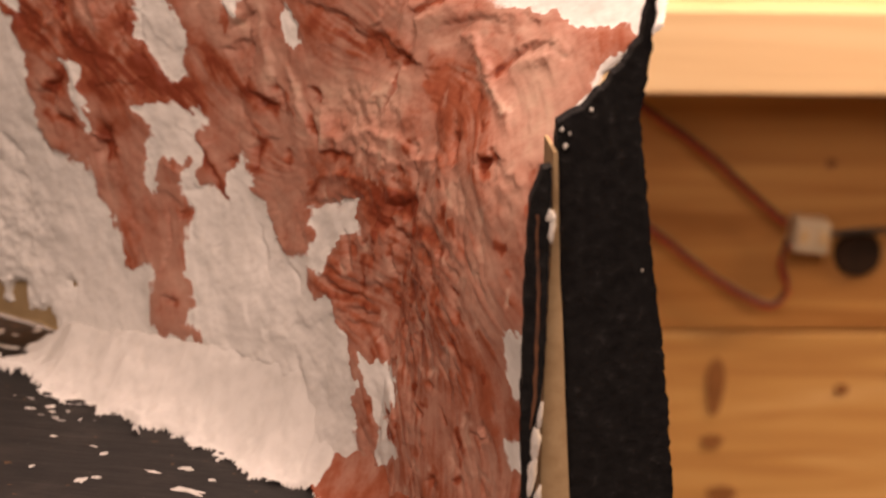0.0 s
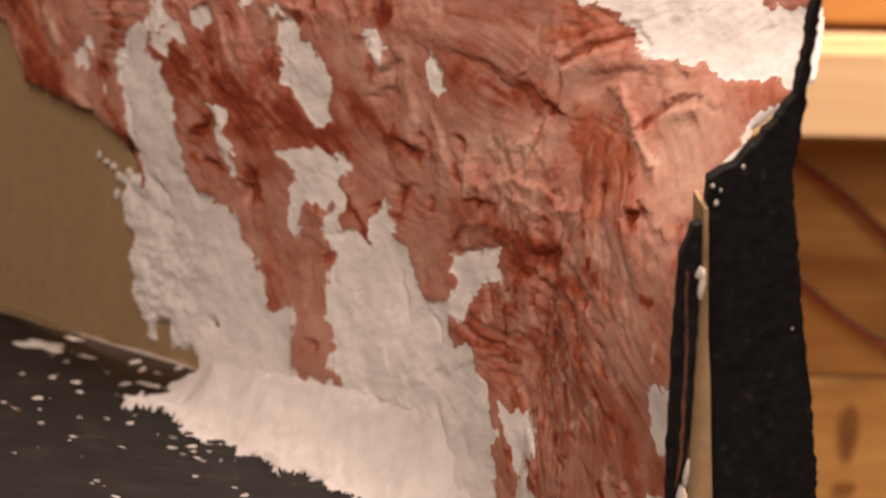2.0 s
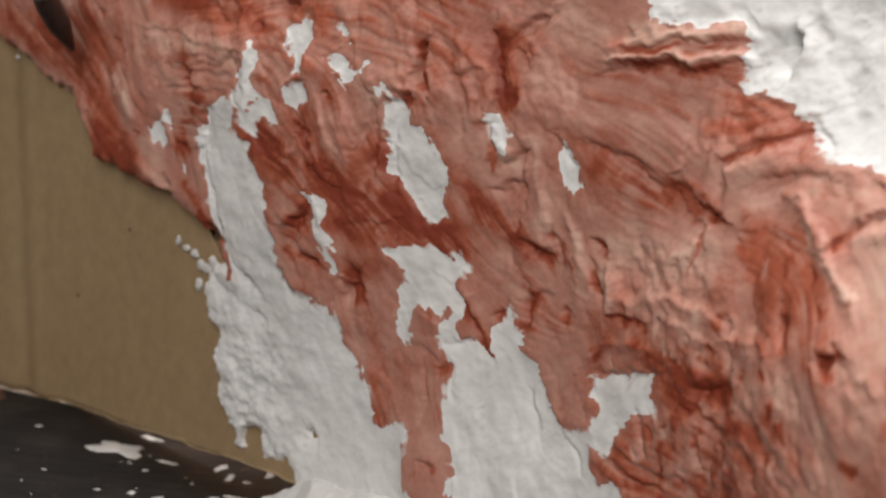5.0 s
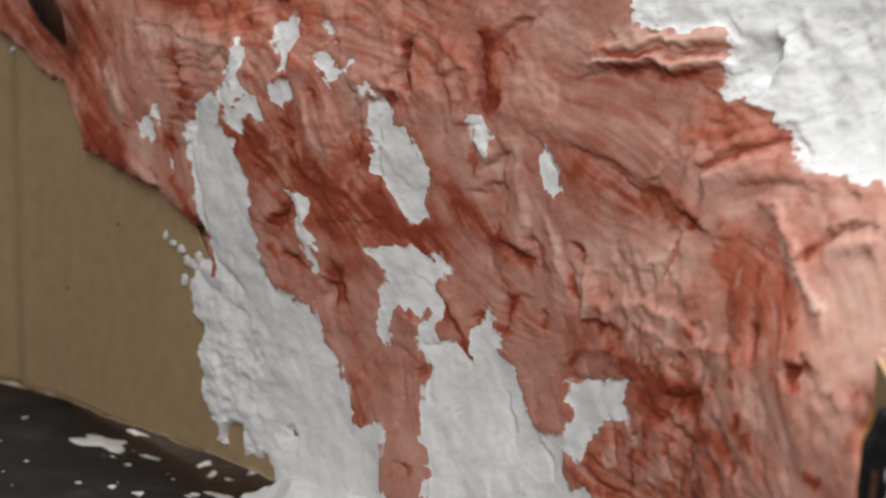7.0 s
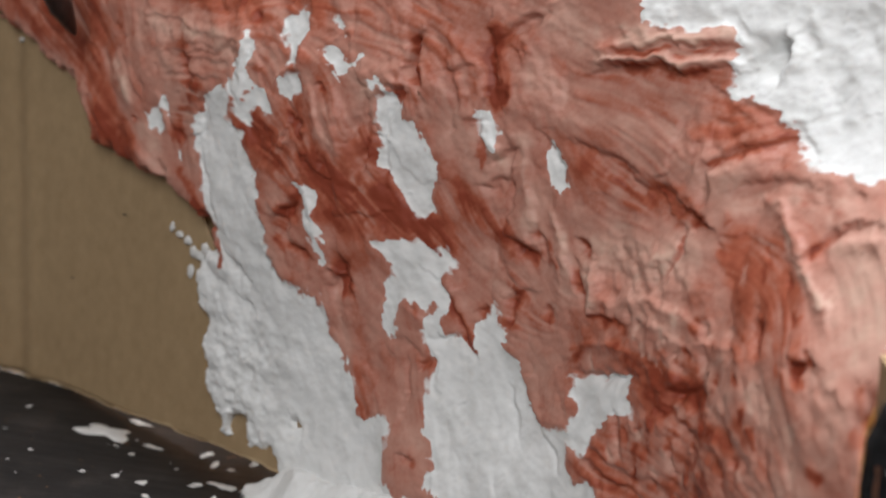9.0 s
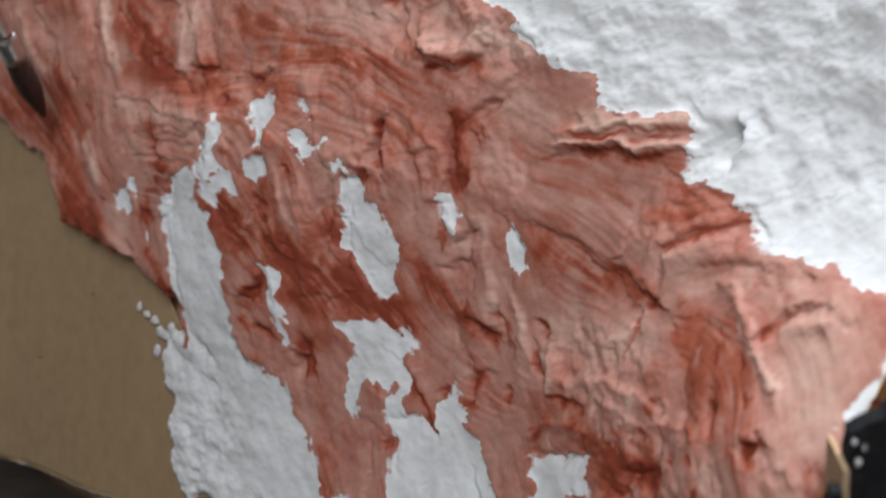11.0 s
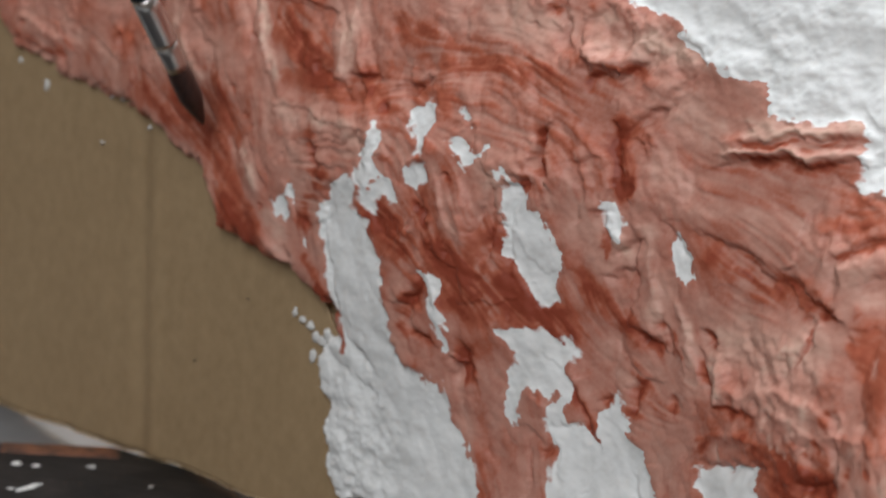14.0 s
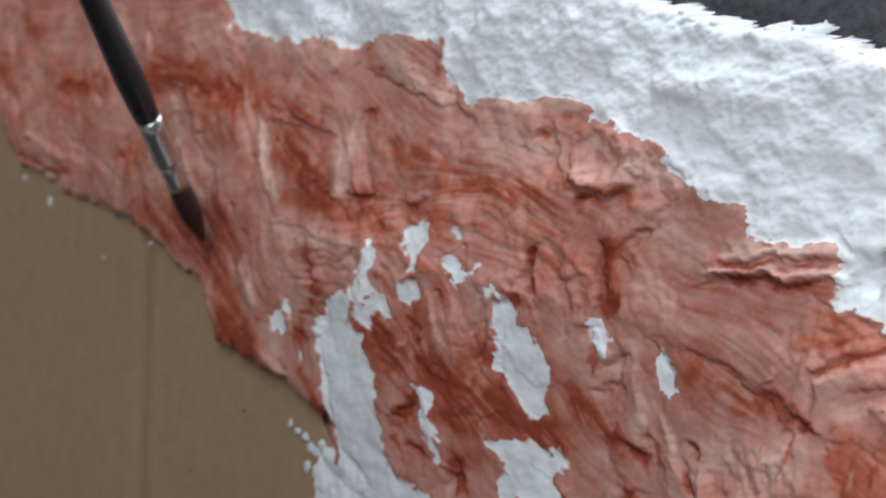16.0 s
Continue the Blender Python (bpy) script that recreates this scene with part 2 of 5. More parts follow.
def vnoise(x, y, seed):
    """Smooth value noise, -1 to 1."""
    tab = lattice(seed)
    xi, yi = np.floor(x).astype(int), np.floor(y).astype(int)
    fx, fy = x - xi, y - yi
    fx, fy = fx * fx * fx * (fx * (6 * fx - 15) + 10), fy * fy * fy * (fy * (6 * fy - 15) + 10)
    a, b = tab[xi & 255, yi & 255], tab[(xi + 1) & 255, yi & 255]
    c, d = tab[xi & 255, (yi + 1) & 255], tab[(xi + 1) & 255, (yi + 1) & 255]
    return (a * (1 - fx) + b * fx) * (1 - fy) + (c * (1 - fx) + d * fx) * fy


def fbm(x, y, seed, octaves=4, gain=0.5):
    total, amp = 0.0, 1.0
    for k in range(octaves):
        total = total + amp * vnoise(x * 2 ** k + 17.3 * k, y * 2 ** k + 5.1 * k, seed + k)
        amp *= gain
    return total


def line_distance(px, py, pts):
    """Distance to an open line and the share of its length at the nearest place."""
    best, where = np.full(px.shape, 1e9), np.zeros(px.shape)
    n = len(pts) - 1
    for i in range(n):
        (ax, ay), (bx, by) = pts[i], pts[i + 1]
        dx, dy = bx - ax, by - ay
        t = np.clip(((px - ax) * dx + (py - ay) * dy) / (dx * dx + dy * dy + 1e-9), 0, 1)
        d = np.hypot(px - ax - t * dx, py - ay - t * dy)
        near = d < best
        best = np.where(near, d, best)
        where = np.where(near, (i + t) / n, where)
    return best, where


def inside_distance(px, py, pts):
    """Distance to a closed outline, positive inside."""
    d, _ = line_distance(px, py, list(pts) + [pts[0]])
    odd = np.zeros(px.shape, bool)
    for (ax, ay), (bx, by) in zip(pts, list(pts[1:]) + [pts[0]]):
        if ay != by:
            odd ^= ((ay > py) != (by > py)) & (px < (bx - ax) * (py - ay) / (by - ay) + ax)
    return np.where(odd, d, -d)


def sheet_mesh(name, co, keep, mat, parent, label="", attributes=()):
    """A grid of points, rows by columns, as one smooth mesh of the faces that are kept."""
    rows, cols = keep.shape
    idx = np.arange(rows * cols).reshape(rows, cols)
    ok = keep[:-1, :-1] & keep[1:, :-1] & keep[:-1, 1:] & keep[1:, 1:]
    quads = np.stack([idx[:-1, :-1][ok], idx[:-1, 1:][ok], idx[1:, 1:][ok], idx[1:, :-1][ok]], 1)
    used = np.unique(quads)
    remap = np.zeros(rows * cols, int)
    remap[used] = np.arange(len(used))
    quads = remap[quads]
    me = bpy.data.meshes.new(name)
    me.vertices.add(len(used))
    me.vertices.foreach_set("co", co.reshape(-1, 3)[used].ravel())
    me.loops.add(quads.size)
    me.loops.foreach_set("vertex_index", quads.ravel())
    me.polygons.add(len(quads))
    me.polygons.foreach_set("loop_start", np.arange(0, quads.size, 4))
    me.polygons.foreach_set("use_smooth", np.ones(len(quads), bool))
    me.update(calc_edges=True)
    for key, values in attributes:
        a = me.attributes.new(key, "FLOAT", "POINT")
        a.data.foreach_set("value", values.ravel()[used].astype(np.float32))
    me.materials.append(mat)
    ob = new(name, me)
    ob.parent = parent
    if label:
        tagged(ob, label)
    return ob


# ---- the plaster hillside: along the slope (s), up (z) and into it (w), in millimetres ----
SLANT = radians(36)


def place(s, w, z):
    """World place of a point of the slope, from millimetres."""
    return np.stack([(s * math.cos(SLANT) + w * math.sin(SLANT)) / 1000, 0.235 + (-s * math.sin(SLANT) + w * math.cos(SLANT)) / 1000, z / 1000], -1)


def base_form(s, z):
    """The large form: flat along the card, bending out to the near corner, leaning back above."""
    r = np.maximum(0, s + 50)
    w = -3 - 0.107 * r - 0.006 * z - 0.58 * np.maximum(0, s - 80) + 0.207 * np.maximum(0, z - 120) + 0.001157 * r * z
    swells = ((40, (1.0, 1.2, 3.7, -9.9, 10.1)), (90, (-7.6, 4.5, 6.1, -6.2, -13.2)), (140, (0.7, 0.1, 0.2, -2.3, 21.6)))
    for zc, row in swells:
        for sc, amount in zip((-40, 0, 40, 80, 120), row):
            w = w + amount * np.exp(-((s - sc) ** 2 + (z - zc) ** 2) / (2 * 32 ** 2))
    return np.clip(w, -80, 60)


GRID = 0.42
sv, zv = np.meshgrid(np.arange(-312, 142, GRID), np.arange(-4, 224, GRID))
BARE, RELIEF, TONE = np.full(sv.shape, 6.0), np.zeros(sv.shape), np.zeros(sv.shape)
WS = sv + 1.3 * fbm(sv / 5, zv / 5, 11) + 0.4 * fbm(sv / 1.8, zv / 1.8, 21, 3)
WZ = zv + 1.3 * fbm(sv / 5, zv / 5, 31) + 0.4 * fbm(sv / 1.8, zv / 1.8, 41, 3)


def window(pts, margin):
    a, b = [p[0] for p in pts], [p[1] for p in pts]
    i0, i1 = int((min(b) - margin + 4) / GRID), int((max(b) + margin + 4) / GRID) + 1
    j0, j1 = int((min(a) - margin + 312) / GRID), int((max(a) + margin + 312) / GRID) + 1
    return slice(max(i0, 0), max(i1, 0)), slice(max(j0, 0), max(j1, 0))


def bare(pts):
    """A patch left white by the paint."""
    k = window(pts, 8)
    BARE[k] = np.minimum(BARE[k], -inside_distance(WS[k], WZ[k], pts))


def upper_side(px, py, pts):
    """Which side of an open line a place lies on: above it is positive."""
    best, side = np.full(px.shape, 1e9), np.zeros(px.shape)
    for (ax, ay), (bx, by) in zip(pts, pts[1:]):
        dx, dy = bx - ax, by - ay
        t = np.clip(((px - ax) * dx + (py - ay) * dy) / (dx * dx + dy * dy + 1e-9), 0, 1)
        d = np.hypot(px - ax - t * dx, py - ay - t * dy)
        cross = (dx * (py - ay) - dy * (px - ax)) * (1 if dx >= 0 else -1)
        side = np.where(d < best, cross, side)
        best = np.minimum(d, best)
    return side


def groove(pts, width, depth):
    """A torn crease or pit, sharp under its upper lip; a negative depth gives a fold that stands out."""
    k = window(pts, width * 4 + 3)
    x, y = 0.75 * WS[k] + 0.25 * sv[k], 0.75 * WZ[k] + 0.25 * zv[k]
    d, t = line_distance(x, y, pts)
    lip = upper_side(x, y, pts) > 0
    fade = 0.45 + 0.55 * np.sin(np.pi * np.clip(0.12 + 0.76 * t, 0, 1))
    RELIEF[k] -= depth * fade * np.where(lip, np.exp(-(d / (0.62 * width)) ** 1.5), np.exp(-(d / (1.5 * width)) ** 1.6))
    RELIEF[k] += 0.16 * abs(depth) * fade * np.where(lip, np.exp(-((d - 1.3 * width) / width) ** 2), 0)


def ledge(pts, height, reach):
    """A torn edge: the plaster above it stands proud, below it is scooped out."""
    k = window(pts, reach * 4 + 3)
    x, y = 0.8 * WS[k] + 0.2 * sv[k], 0.8 * WZ[k] + 0.2 * zv[k]
    d, t = line_distance(x, y, pts)
    fade = np.sin(np.pi * np.clip(t, 0.02, 0.98)) * np.exp(-(d / (2.2 * reach)) ** 2)
    RELIEF[k] += height * fade * np.where(upper_side(x, y, pts) > 0, 0.55 * np.exp(-d / (1.4 * reach)), -np.exp(-d / reach))


def wash_and_shade(pts, width, amount):
    """Washed-on darker red along a line, in creases painted shade; negative: thin peach paint, on folds a painted
    highlight.
    """
    k = window(pts, width * 3)
    d, t = line_distance(WS[k], WZ[k], pts)
    TONE[k] += amount * np.exp(-(d / width) ** 2)


bare([(-84.9, 91.9), (-82.8, 102.3), (-77.5, 106.4), (-71.5, 106.3), (-71.4, 99.7), (-65.0, 96.8), (-61.7, 90.2), (-56.6, 84.0), (-57.2, 76.4), (-53.8, 68.1), (-47.6, 62.2), (-36.9, 61.5), (-32.8, 52.8), (-26.8, 47.1), (-21.5, 41.2), (-20.2, 33.2), (-12.5, 37.4), (-8.0, 29.3), (-86.9, -5.3), (-103.3, 35.2), (-87.9, 54.8), (-71.4, 58.2), (-76.6, 69.3), (-83.4, 78.4)])
bare([(-106.6, 27.2), (-70.9, 58.8), (-46.9, 60.8), (-36.2, 60.7), (-31.9, 50.9), (-24.3, 44.4), (-20.9, 32.8), (-12.7, 34.9), (-8.4, 28.7), (-9.7, 21.9), (-3.1, 18.9), (14.3, 22.6), (4.0, 25.8), (6.3, 31.3), (2.2, 38.1), (-2.5, 63.1), (3.0, 63.5), (11.3, 59.9), (10.4, 68.2), (14.3, 72.4), (18.9, 69.4), (17.9, 65.3), (25.2, 61.1), (29.5, 54.7), (36.2, 52.1), (44.9, 54.8), (45.1, 57.8), (41.0, 65.4), (59.3, 72.8), (61.9, 64.4), (54.7, 62.2), (51.7, 53.3), (45.3, 50.5), (48.3, 45.6), (56.8, 45.6), (63.6, 37.8), (71.3, 30.2), (71.4, 19.9), (74.4, 13.6), (66.5, 4.6), (10.0, -20.7), (-100.7, -58.7)])
bare([(70.1, 36.4), (74.1, 35.6), (79.8, 38.9), (84.8, 35.3), (82.0, 25.4), (88.1, 18.2), (80.4, 11.4), (80.2, 21.6), (75.4, 28.7)])
bare([(121.2, 61.3), (129.2, 64.4), (131.1, 57.6), (128.0, 47.1), (124.4, 50.8)])
bare([(126.0, 37.6), (133.4, 40.6), (135.4, 34.1), (130.0, 31.3)])
bare([(-25.0, 114.2), (-21.6, 116.9), (-16.6, 114.5), (-13.1, 111.2), (-7.4, 107.6), (-4.9, 100.6), (-6.4, 95.5), (-4.8, 89.5), (-10.0, 89.7), (-15.7, 94.0), (-18.4, 97.6), (-22.0, 99.6)])
bare([(-20.0, 80.9), (-14.8, 81.5), (-9.0, 82.9), (-3.1, 83.0), (0.1, 79.6), (-1.0, 75.0), (1.4, 70.0), (2.3, 61.8), (-1.5, 60.7), (-2.1, 67.7), (-7.0, 69.2), (-11.0, 69.5), (-12.5, 63.3), (-13.2, 57.2), (-15.2, 59.6), (-16.3, 68.1), (-14.2, 73.0), (-16.7, 78.2)])
bare([(1.5, 118.3), (5.4, 117.2), (8.7, 115.2), (8.6, 109.8), (5.4, 111.1)])
bare([(21.0, 115.4), (23.6, 113.4), (28.0, 111.2), (28.9, 104.2), (24.9, 105.1), (21.8, 109.6)])
bare([(-45.1, 89.2), (-36.9, 88.3), (-38.0, 82.2), (-35.8, 76.2), (-35.5, 70.3), (-38.8, 75.4), (-41.5, 81.3), (-43.8, 85.9)])
bare([(-155.3, 180.3), (-149.1, 171.5), (-133.1, 170.1), (-102.5, 172.2), (-93.8, 173.3), (-81.8, 176.8), (-74.5, 180.4), (-61.7, 179.6), (-62.6, 173.4), (-58.0, 166.4), (-49.5, 162.4), (-37.9, 165.6), (-21.8, 169.5), (-12.9, 168.0), (-13.3, 164.4), (-4.8, 163.6), (9.3, 159.7), (15.9, 153.9), (25.9, 151.7), (35.2, 150.8), (38.7, 144.9), (48.6, 145.6), (60.6, 146.1), (62.9, 143.4), (61.1, 139.3), (63.7, 134.2), (74.6, 134.7), (56.7, 189.6)])
bare([(-160.6, 190.2), (-152.0, 175.5), (-61.2, 178.2), (6.8, 181.4), (58.6, 183.4), (49.7, 210.9)])
bare([(9.9, 159.8), (19.7, 153.6), (35.5, 151.2), (38.5, 146.7), (58.1, 146.5), (61.8, 143.6), (62.9, 135.4), (73.1, 133.8), (84.6, 127.1), (87.9, 124.6), (99.7, 127.1), (110.3, 126.2), (119.0, 125.6), (92.9, 186.3), (5.0, 174.8)])
bare([(78.6, 135.8), (84.6, 126.2), (96.7, 126.8), (111.4, 125.9), (132.3, 127.0), (141.6, 127.2), (129.2, 143.5)])
bare([(133.4, 124.6), (124.9, 118.6), (124.3, 112.7), (122.7, 104.4), (129.9, 105.6), (142.4, 121.9)])
bare([(-120, 203), (-60, 193), (-10, 186), (60, 184), (110, 172), (140, 150), (141, 230), (-120, 230)])

bare([(-58.9, 126.6), (-55.9, 131.1), (-51, 132.3), (-49.5, 127.7), (-51.7, 125.2), (-50.1, 118.5), (-53, 116.8), (-54.2, 121.9), (-58.6, 123.6)])
bare([(-68.8, 122.6), (-65.9, 119.6), (-65.7, 112.4), (-66, 105.8), (-64, 109.9), (-59.5, 109.5), (-54.8, 104.7), (-57.1, 103.5), (-62.9, 105.1), (-64.8, 100.3), (-68.4, 102.4), (-71.6, 106.1), (-73.6, 109.3), (-69.8, 108.6), (-70.6, 114.3), (-69.1, 119)])
bare([(-54.6, 112.6), (-49.4, 114.2), (-47.2, 111.4), (-51.2, 109.1), (-54.7, 109.8)])
bare([(-43.9, 123.1), (-37.9, 123.4), (-30.8, 122.6), (-33.5, 120.7), (-36.1, 118.3), (-39.9, 119.9)])
bare([(-42.2, 130.4), (-37.6, 127.9), (-38.5, 126.9), (-41, 128.3)])
bare([(-28.1, 119.5), (-24.6, 119.2), (-24.6, 116.1), (-26.8, 117)])
bare([(-105.6, 94.2), (-98.8, 95.3), (-97.7, 90.9), (-100.4, 87.9), (-104.3, 90.9)])
bare([(-99.8, 99.3), (-97.4, 98), (-96.1, 94.4), (-98.9, 96.1)])
bare([(-90.3, 88.1), (-89.1, 89.1), (-90.3, 83.4), (-91.7, 84.6)])

bare([(-97.0, 66.0), (-84.0, 64.0), (-74.0, 62.0), (-72.0, 40.0), (-92.0, 36.0)])

groove([(-91, 111.8), (-88.6, 106.8)], 1.7, 3.2)
groove([(-73.2, 117.4), (-70.6, 114.3)], 1.4, 2.2)
groove([(-16.5, 130.5), (-16.4, 125.8), (-12.6, 120.6)], 1.4, 3.4)
groove([(-6.7, 126), (-4, 119.7), (-2.7, 112.5)], 0.9, 1.8)
groove([(-7, 126), (-1.9, 127.2)], 0.8, 1.6)
groove([(0.7, 134.8), (2.5, 128.9), (7.2, 121.3)], 2.3, 3.6)
groove([(10.9, 134.4), (11.1, 131.6)], 0.9, 1.6)
groove([(11.4, 140.9), (5.6, 137.3), (2.7, 134.1)], 1.1, 2.0)
groove([(30.9, 132.1), (37.6, 134.7), (45, 136.5), (53.5, 136.5), (60.7, 138.4)], 1.9, 4.2)
groove([(33, 137.2), (41.4, 140.6), (50.6, 142.2), (59.7, 143.2)], 1.1, 2.2)
groove([(65, 113.3), (64.3, 119), (70, 124.3), (79.4, 127.7)], 1.2, 2.4)
groove([(29, 116.4), (42.7, 113.5), (56.5, 111), (66, 109.3)], 1.7, 2.6)
groove([(61, 109.6), (66.4, 109.2)], 1.4, 3.2)
groove([(72.1, 116.9), (79.6, 120.2), (89.5, 122)], 1.1, 1.6)
groove([(96.7, 111.9), (99.3, 115.8), (106.8, 119.4)], 1.4, 2.4)
groove([(36.4, 93.9), (38.4, 93.5)], 1.4, 3.2)
groove([(64.3, 105.7), (64.4, 102.4), (62.2, 96)], 0.9, 2.4)
groove([(92.9, 96.6), (93.1, 94.4), (93.6, 91.8)], 1.1, 2.6)
groove([(105.2, 94.7), (108.1, 95.3)], 1.4, 2.8)
groove([(116, 94.2), (116.5, 94)], 1.1, 1.8)
groove([(75.5, 74.8), (80.1, 77.8)], 2.0, 2.8)
groove([(70.6, 69.1), (72.6, 70.8)], 1.2, 2.0)
groove([(89.4, 77.7), (93.3, 75.9)], 1.2, 1.8)
groove([(77.3, 69.5), (82.9, 70.3)], 1.4, 1.6)
groove([(45.5, 81.1), (53.3, 83.2)], 1.2, 1.8)
groove([(36.1, 89.6), (39.4, 84.2), (43.8, 80.3)], 1.1, 2.0)
groove([(22.2, 94.8), (26.4, 88.7)], 1.1, 2.2)
groove([(17.2, 89.4), (22.8, 88)], 1.6, 2.6)
groove([(11, 113.5), (14.5, 102.3), (14.5, 92.8)], 0.9, 1.8)
groove([(8.5, 106.9), (11.9, 110)], 1.1, 2.6)
groove([(7.8, 101.3), (12.7, 103.9)], 0.9, 2.0)
groove([(-29.3, 73), (-28, 68.9), (-31, 67.1)], 2.0, 4.2)
groove([(-44.5, 87.7), (-47.7, 79.5), (-46.4, 73.8), (-41.6, 72.1)], 1.9, 3.6)
groove([(-29.6, 109.1), (-30.2, 105.3)], 1.6, 3.0)
groove([(-25.9, 103.4), (-25.8, 98.3)], 1.2, 2.6)
groove([(-49.6, 106.6), (-45.1, 101.2)], 1.1, 2.6)
groove([(-21.7, 118.5), (-17.3, 118.3), (-23.8, 115.3)], 1.2, 2.8)
groove([(-82, 102.7), (-83.7, 92), (-81.6, 83.3), (-76.7, 72.2)], 1.4, 2.6)
groove([(-20.9, 114.1), (-22.2, 106.3), (-19.8, 98.5)], 1.2, 2.2)
groove([(44.1, 68.2), (53.5, 70.4), (61.2, 74)], 1.4, 2.6)
groove([(4.1, 120), (2.9, 115.1), (5.4, 109.6)], 1.1, 2.4)
groove([(22.1, 114.8), (26.9, 109.4)], 0.9, 1.6)
groove([(2.3, 70.8), (6, 64.8), (9.6, 61.3)], 1.4, 2.2)
groove([(19.7, 76.5), (20.1, 70.5)], 1.4, 2.4)
groove([(18.1, 76), (24.2, 79)], 0.9, 1.6)
groove([(-11.3, 57.6), (-0.9, 54.9)], 0.8, 0.8)
groove([(-8, 52.8), (-5.3, 44.9), (-7.2, 35.4)], 0.8, 1.2)
groove([(-1.3, 60.8), (4, 62.9)], 0.8, 1.4)
groove([(-1.5, 57.6), (2.5, 47.4)], 0.8, 1.0)
groove([(57.8, 63.1), (61.4, 57)], 0.9, 1.8)
groove([(52, 54.2), (64.6, 52.2), (74.2, 54.9)], 0.9, 1.2)
groove([(51.1, 51.2), (62.9, 49.1)], 0.9, 1.2)
groove([(-42.7, 24.5), (-41.4, 23)], 1.6, 5.0)
groove([(-62.9, 51.8), (-59.7, 50.1)], 1.9, 2.6)
groove([(-66.9, 60.9), (-63.1, 58.9)], 2.2, 2.4)
groove([(-79.2, 57.2), (-72, 54.6)], 1.6, 1.6)
groove([(22.4, 55.6), (26.1, 50.1)], 0.9, 1.2)
groove([(36.9, 50.3), (43.8, 46)], 0.9, 1.2)
groove([(70.9, 144.6), (71.9, 143)], 1.4, 7.0)
groove([(63.5, 145.8), (67, 143), (71.3, 147.3)], 2.5, 2.6)
groove([(62, 143.2), (65.4, 139.1)], 1.6, 1.6)
groove([(74.4, 151.3), (77.2, 146)], 1.2, 1.4)
groove([(67.5, 132.6), (75.1, 131.8), (84.9, 128.4)], 1.2, 1.6)
groove([(-104, 74.3), (-96.8, 77.8)], 1.2, 2.0)
groove([(-98.3, 80.6), (-96.8, 77.8)], 1.2, 3.0)
groove([(-97.8, 97.1), (-94.4, 90.9)], 0.9, 1.4)
groove([(-98.5, 110.8), (-75, 113.4)], 0.8, 1.2)
groove([(-97.8, 105.6), (-76.4, 108.7)], 0.8, 1.2)
groove([(-94.4, 115.4), (-67, 117.6)], 0.8, 1.0)
groove([(57.6, 114.9), (59.1, 119.5), (60, 123.9)], 1.1, 1.4)
groove([(54, 118.9), (55.1, 128.7)], 1.1, 1.4)
groove([(-183.7, 126.2), (-180.4, 122.3)], 0.9, 3.2)
groove([(-169.2, 138.8), (-170.7, 133.1)], 1.1, 2.4)
groove([(-91.6, 111), (-89.6, 107.1)], 1.4, 3.2)
groove([(-96.1, 112.5), (-79.3, 115.2), (-70.9, 118.9)], 0.6, 1.2)
groove([(-16.3, 131.2), (-17.3, 125), (-13.5, 120.7)], 1.4, 3.4)
groove([(-10.7, 147.8), (-7.2, 144.9), (-1.2, 145.5), (3.4, 150.5)], 1.7, 4.6)
groove([(14.4, 143.4), (8.6, 137.7)], 1.1, 2.0)
groove([(-2.6, 153.5), (-0.9, 157.7)], 0.9, 1.4)
groove([(10.9, 142.7), (16.5, 149)], 0.9, 1.4)
groove([(-109.1, 119.6), (-99.3, 119.2), (-80, 118.5)], 0.6, 1.0)
groove([(-19.9, 157.3), (-18.7, 149.3)], 1.1, 1.4)
groove([(-21.2, 154.4), (-17.8, 151.5)], 1.1, 1.8)
groove([(-64.2, 132.7), (-56.2, 135.4)], 1.2, 2.4)
groove([(-95.5, 133), (-77.7, 126.4)], 0.8, 1.6)
groove([(-79.9, 131.2), (-75.9, 126.1)], 1.2, 2.4)
groove([(-124.7, 137.3), (-123.5, 131.2)], 0.9, 1.8)
groove([(-211.2, 123.1), (-210.3, 110.7)], 1.4, 2.6)
groove([(-238.3, 116.8), (-215.3, 113.4)], 1.4, 2.0)
groove([(-151.5, 137.9), (-140.5, 129.8), (-134.6, 121.1)], 0.8, 1.0)
groove([(-119.7, 107.8), (-107.8, 96)], 0.8, 1.2)
groove([(-168.5, 118.2), (-144.9, 104.2)], 0.8, 0.9)
groove([(-219.8, 128.9), (-199.7, 125), (-182.8, 119.1)], 0.8, 0.9)
groove([(-164.5, 141.8), (-169.1, 136.5), (-169.5, 130.8)], 1.2, 2.2)
groove([(-121, 147.2), (-96.6, 146.5), (-120, 151)], 1.1, 2.0)
groove([(-141.7, 154.5), (-136.9, 152.2)], 1.2, 2.0)
groove([(-162.8, 163.8), (-160.3, 161)], 0.9, 2.2)
groove([(-201.5, 142.4), (-199.9, 141.5)], 1.1, 2.2)
groove([(-183.7, 125.2), (-178.7, 122.4)], 0.9, 2.6)
groove([(-83.3, 131.4), (-74.1, 133.9)], 1.2, 2.4)
groove([(-65, 131), (-56.2, 135.3)], 1.1, 2.2)
groove([(-187.1, 167.9), (-181.5, 161.4)], 0.8, 1.8)
groove([(-88, 165.3), (-71.8, 162.9), (-54.2, 160.2)], 0.9, 1.8)
groove([(-59.6, 169.2), (-54.5, 160.9), (-47.1, 156.8)], 1.1, 2.4)
groove([(-22.4, 160), (-18.5, 153.5)], 0.9, 1.6)
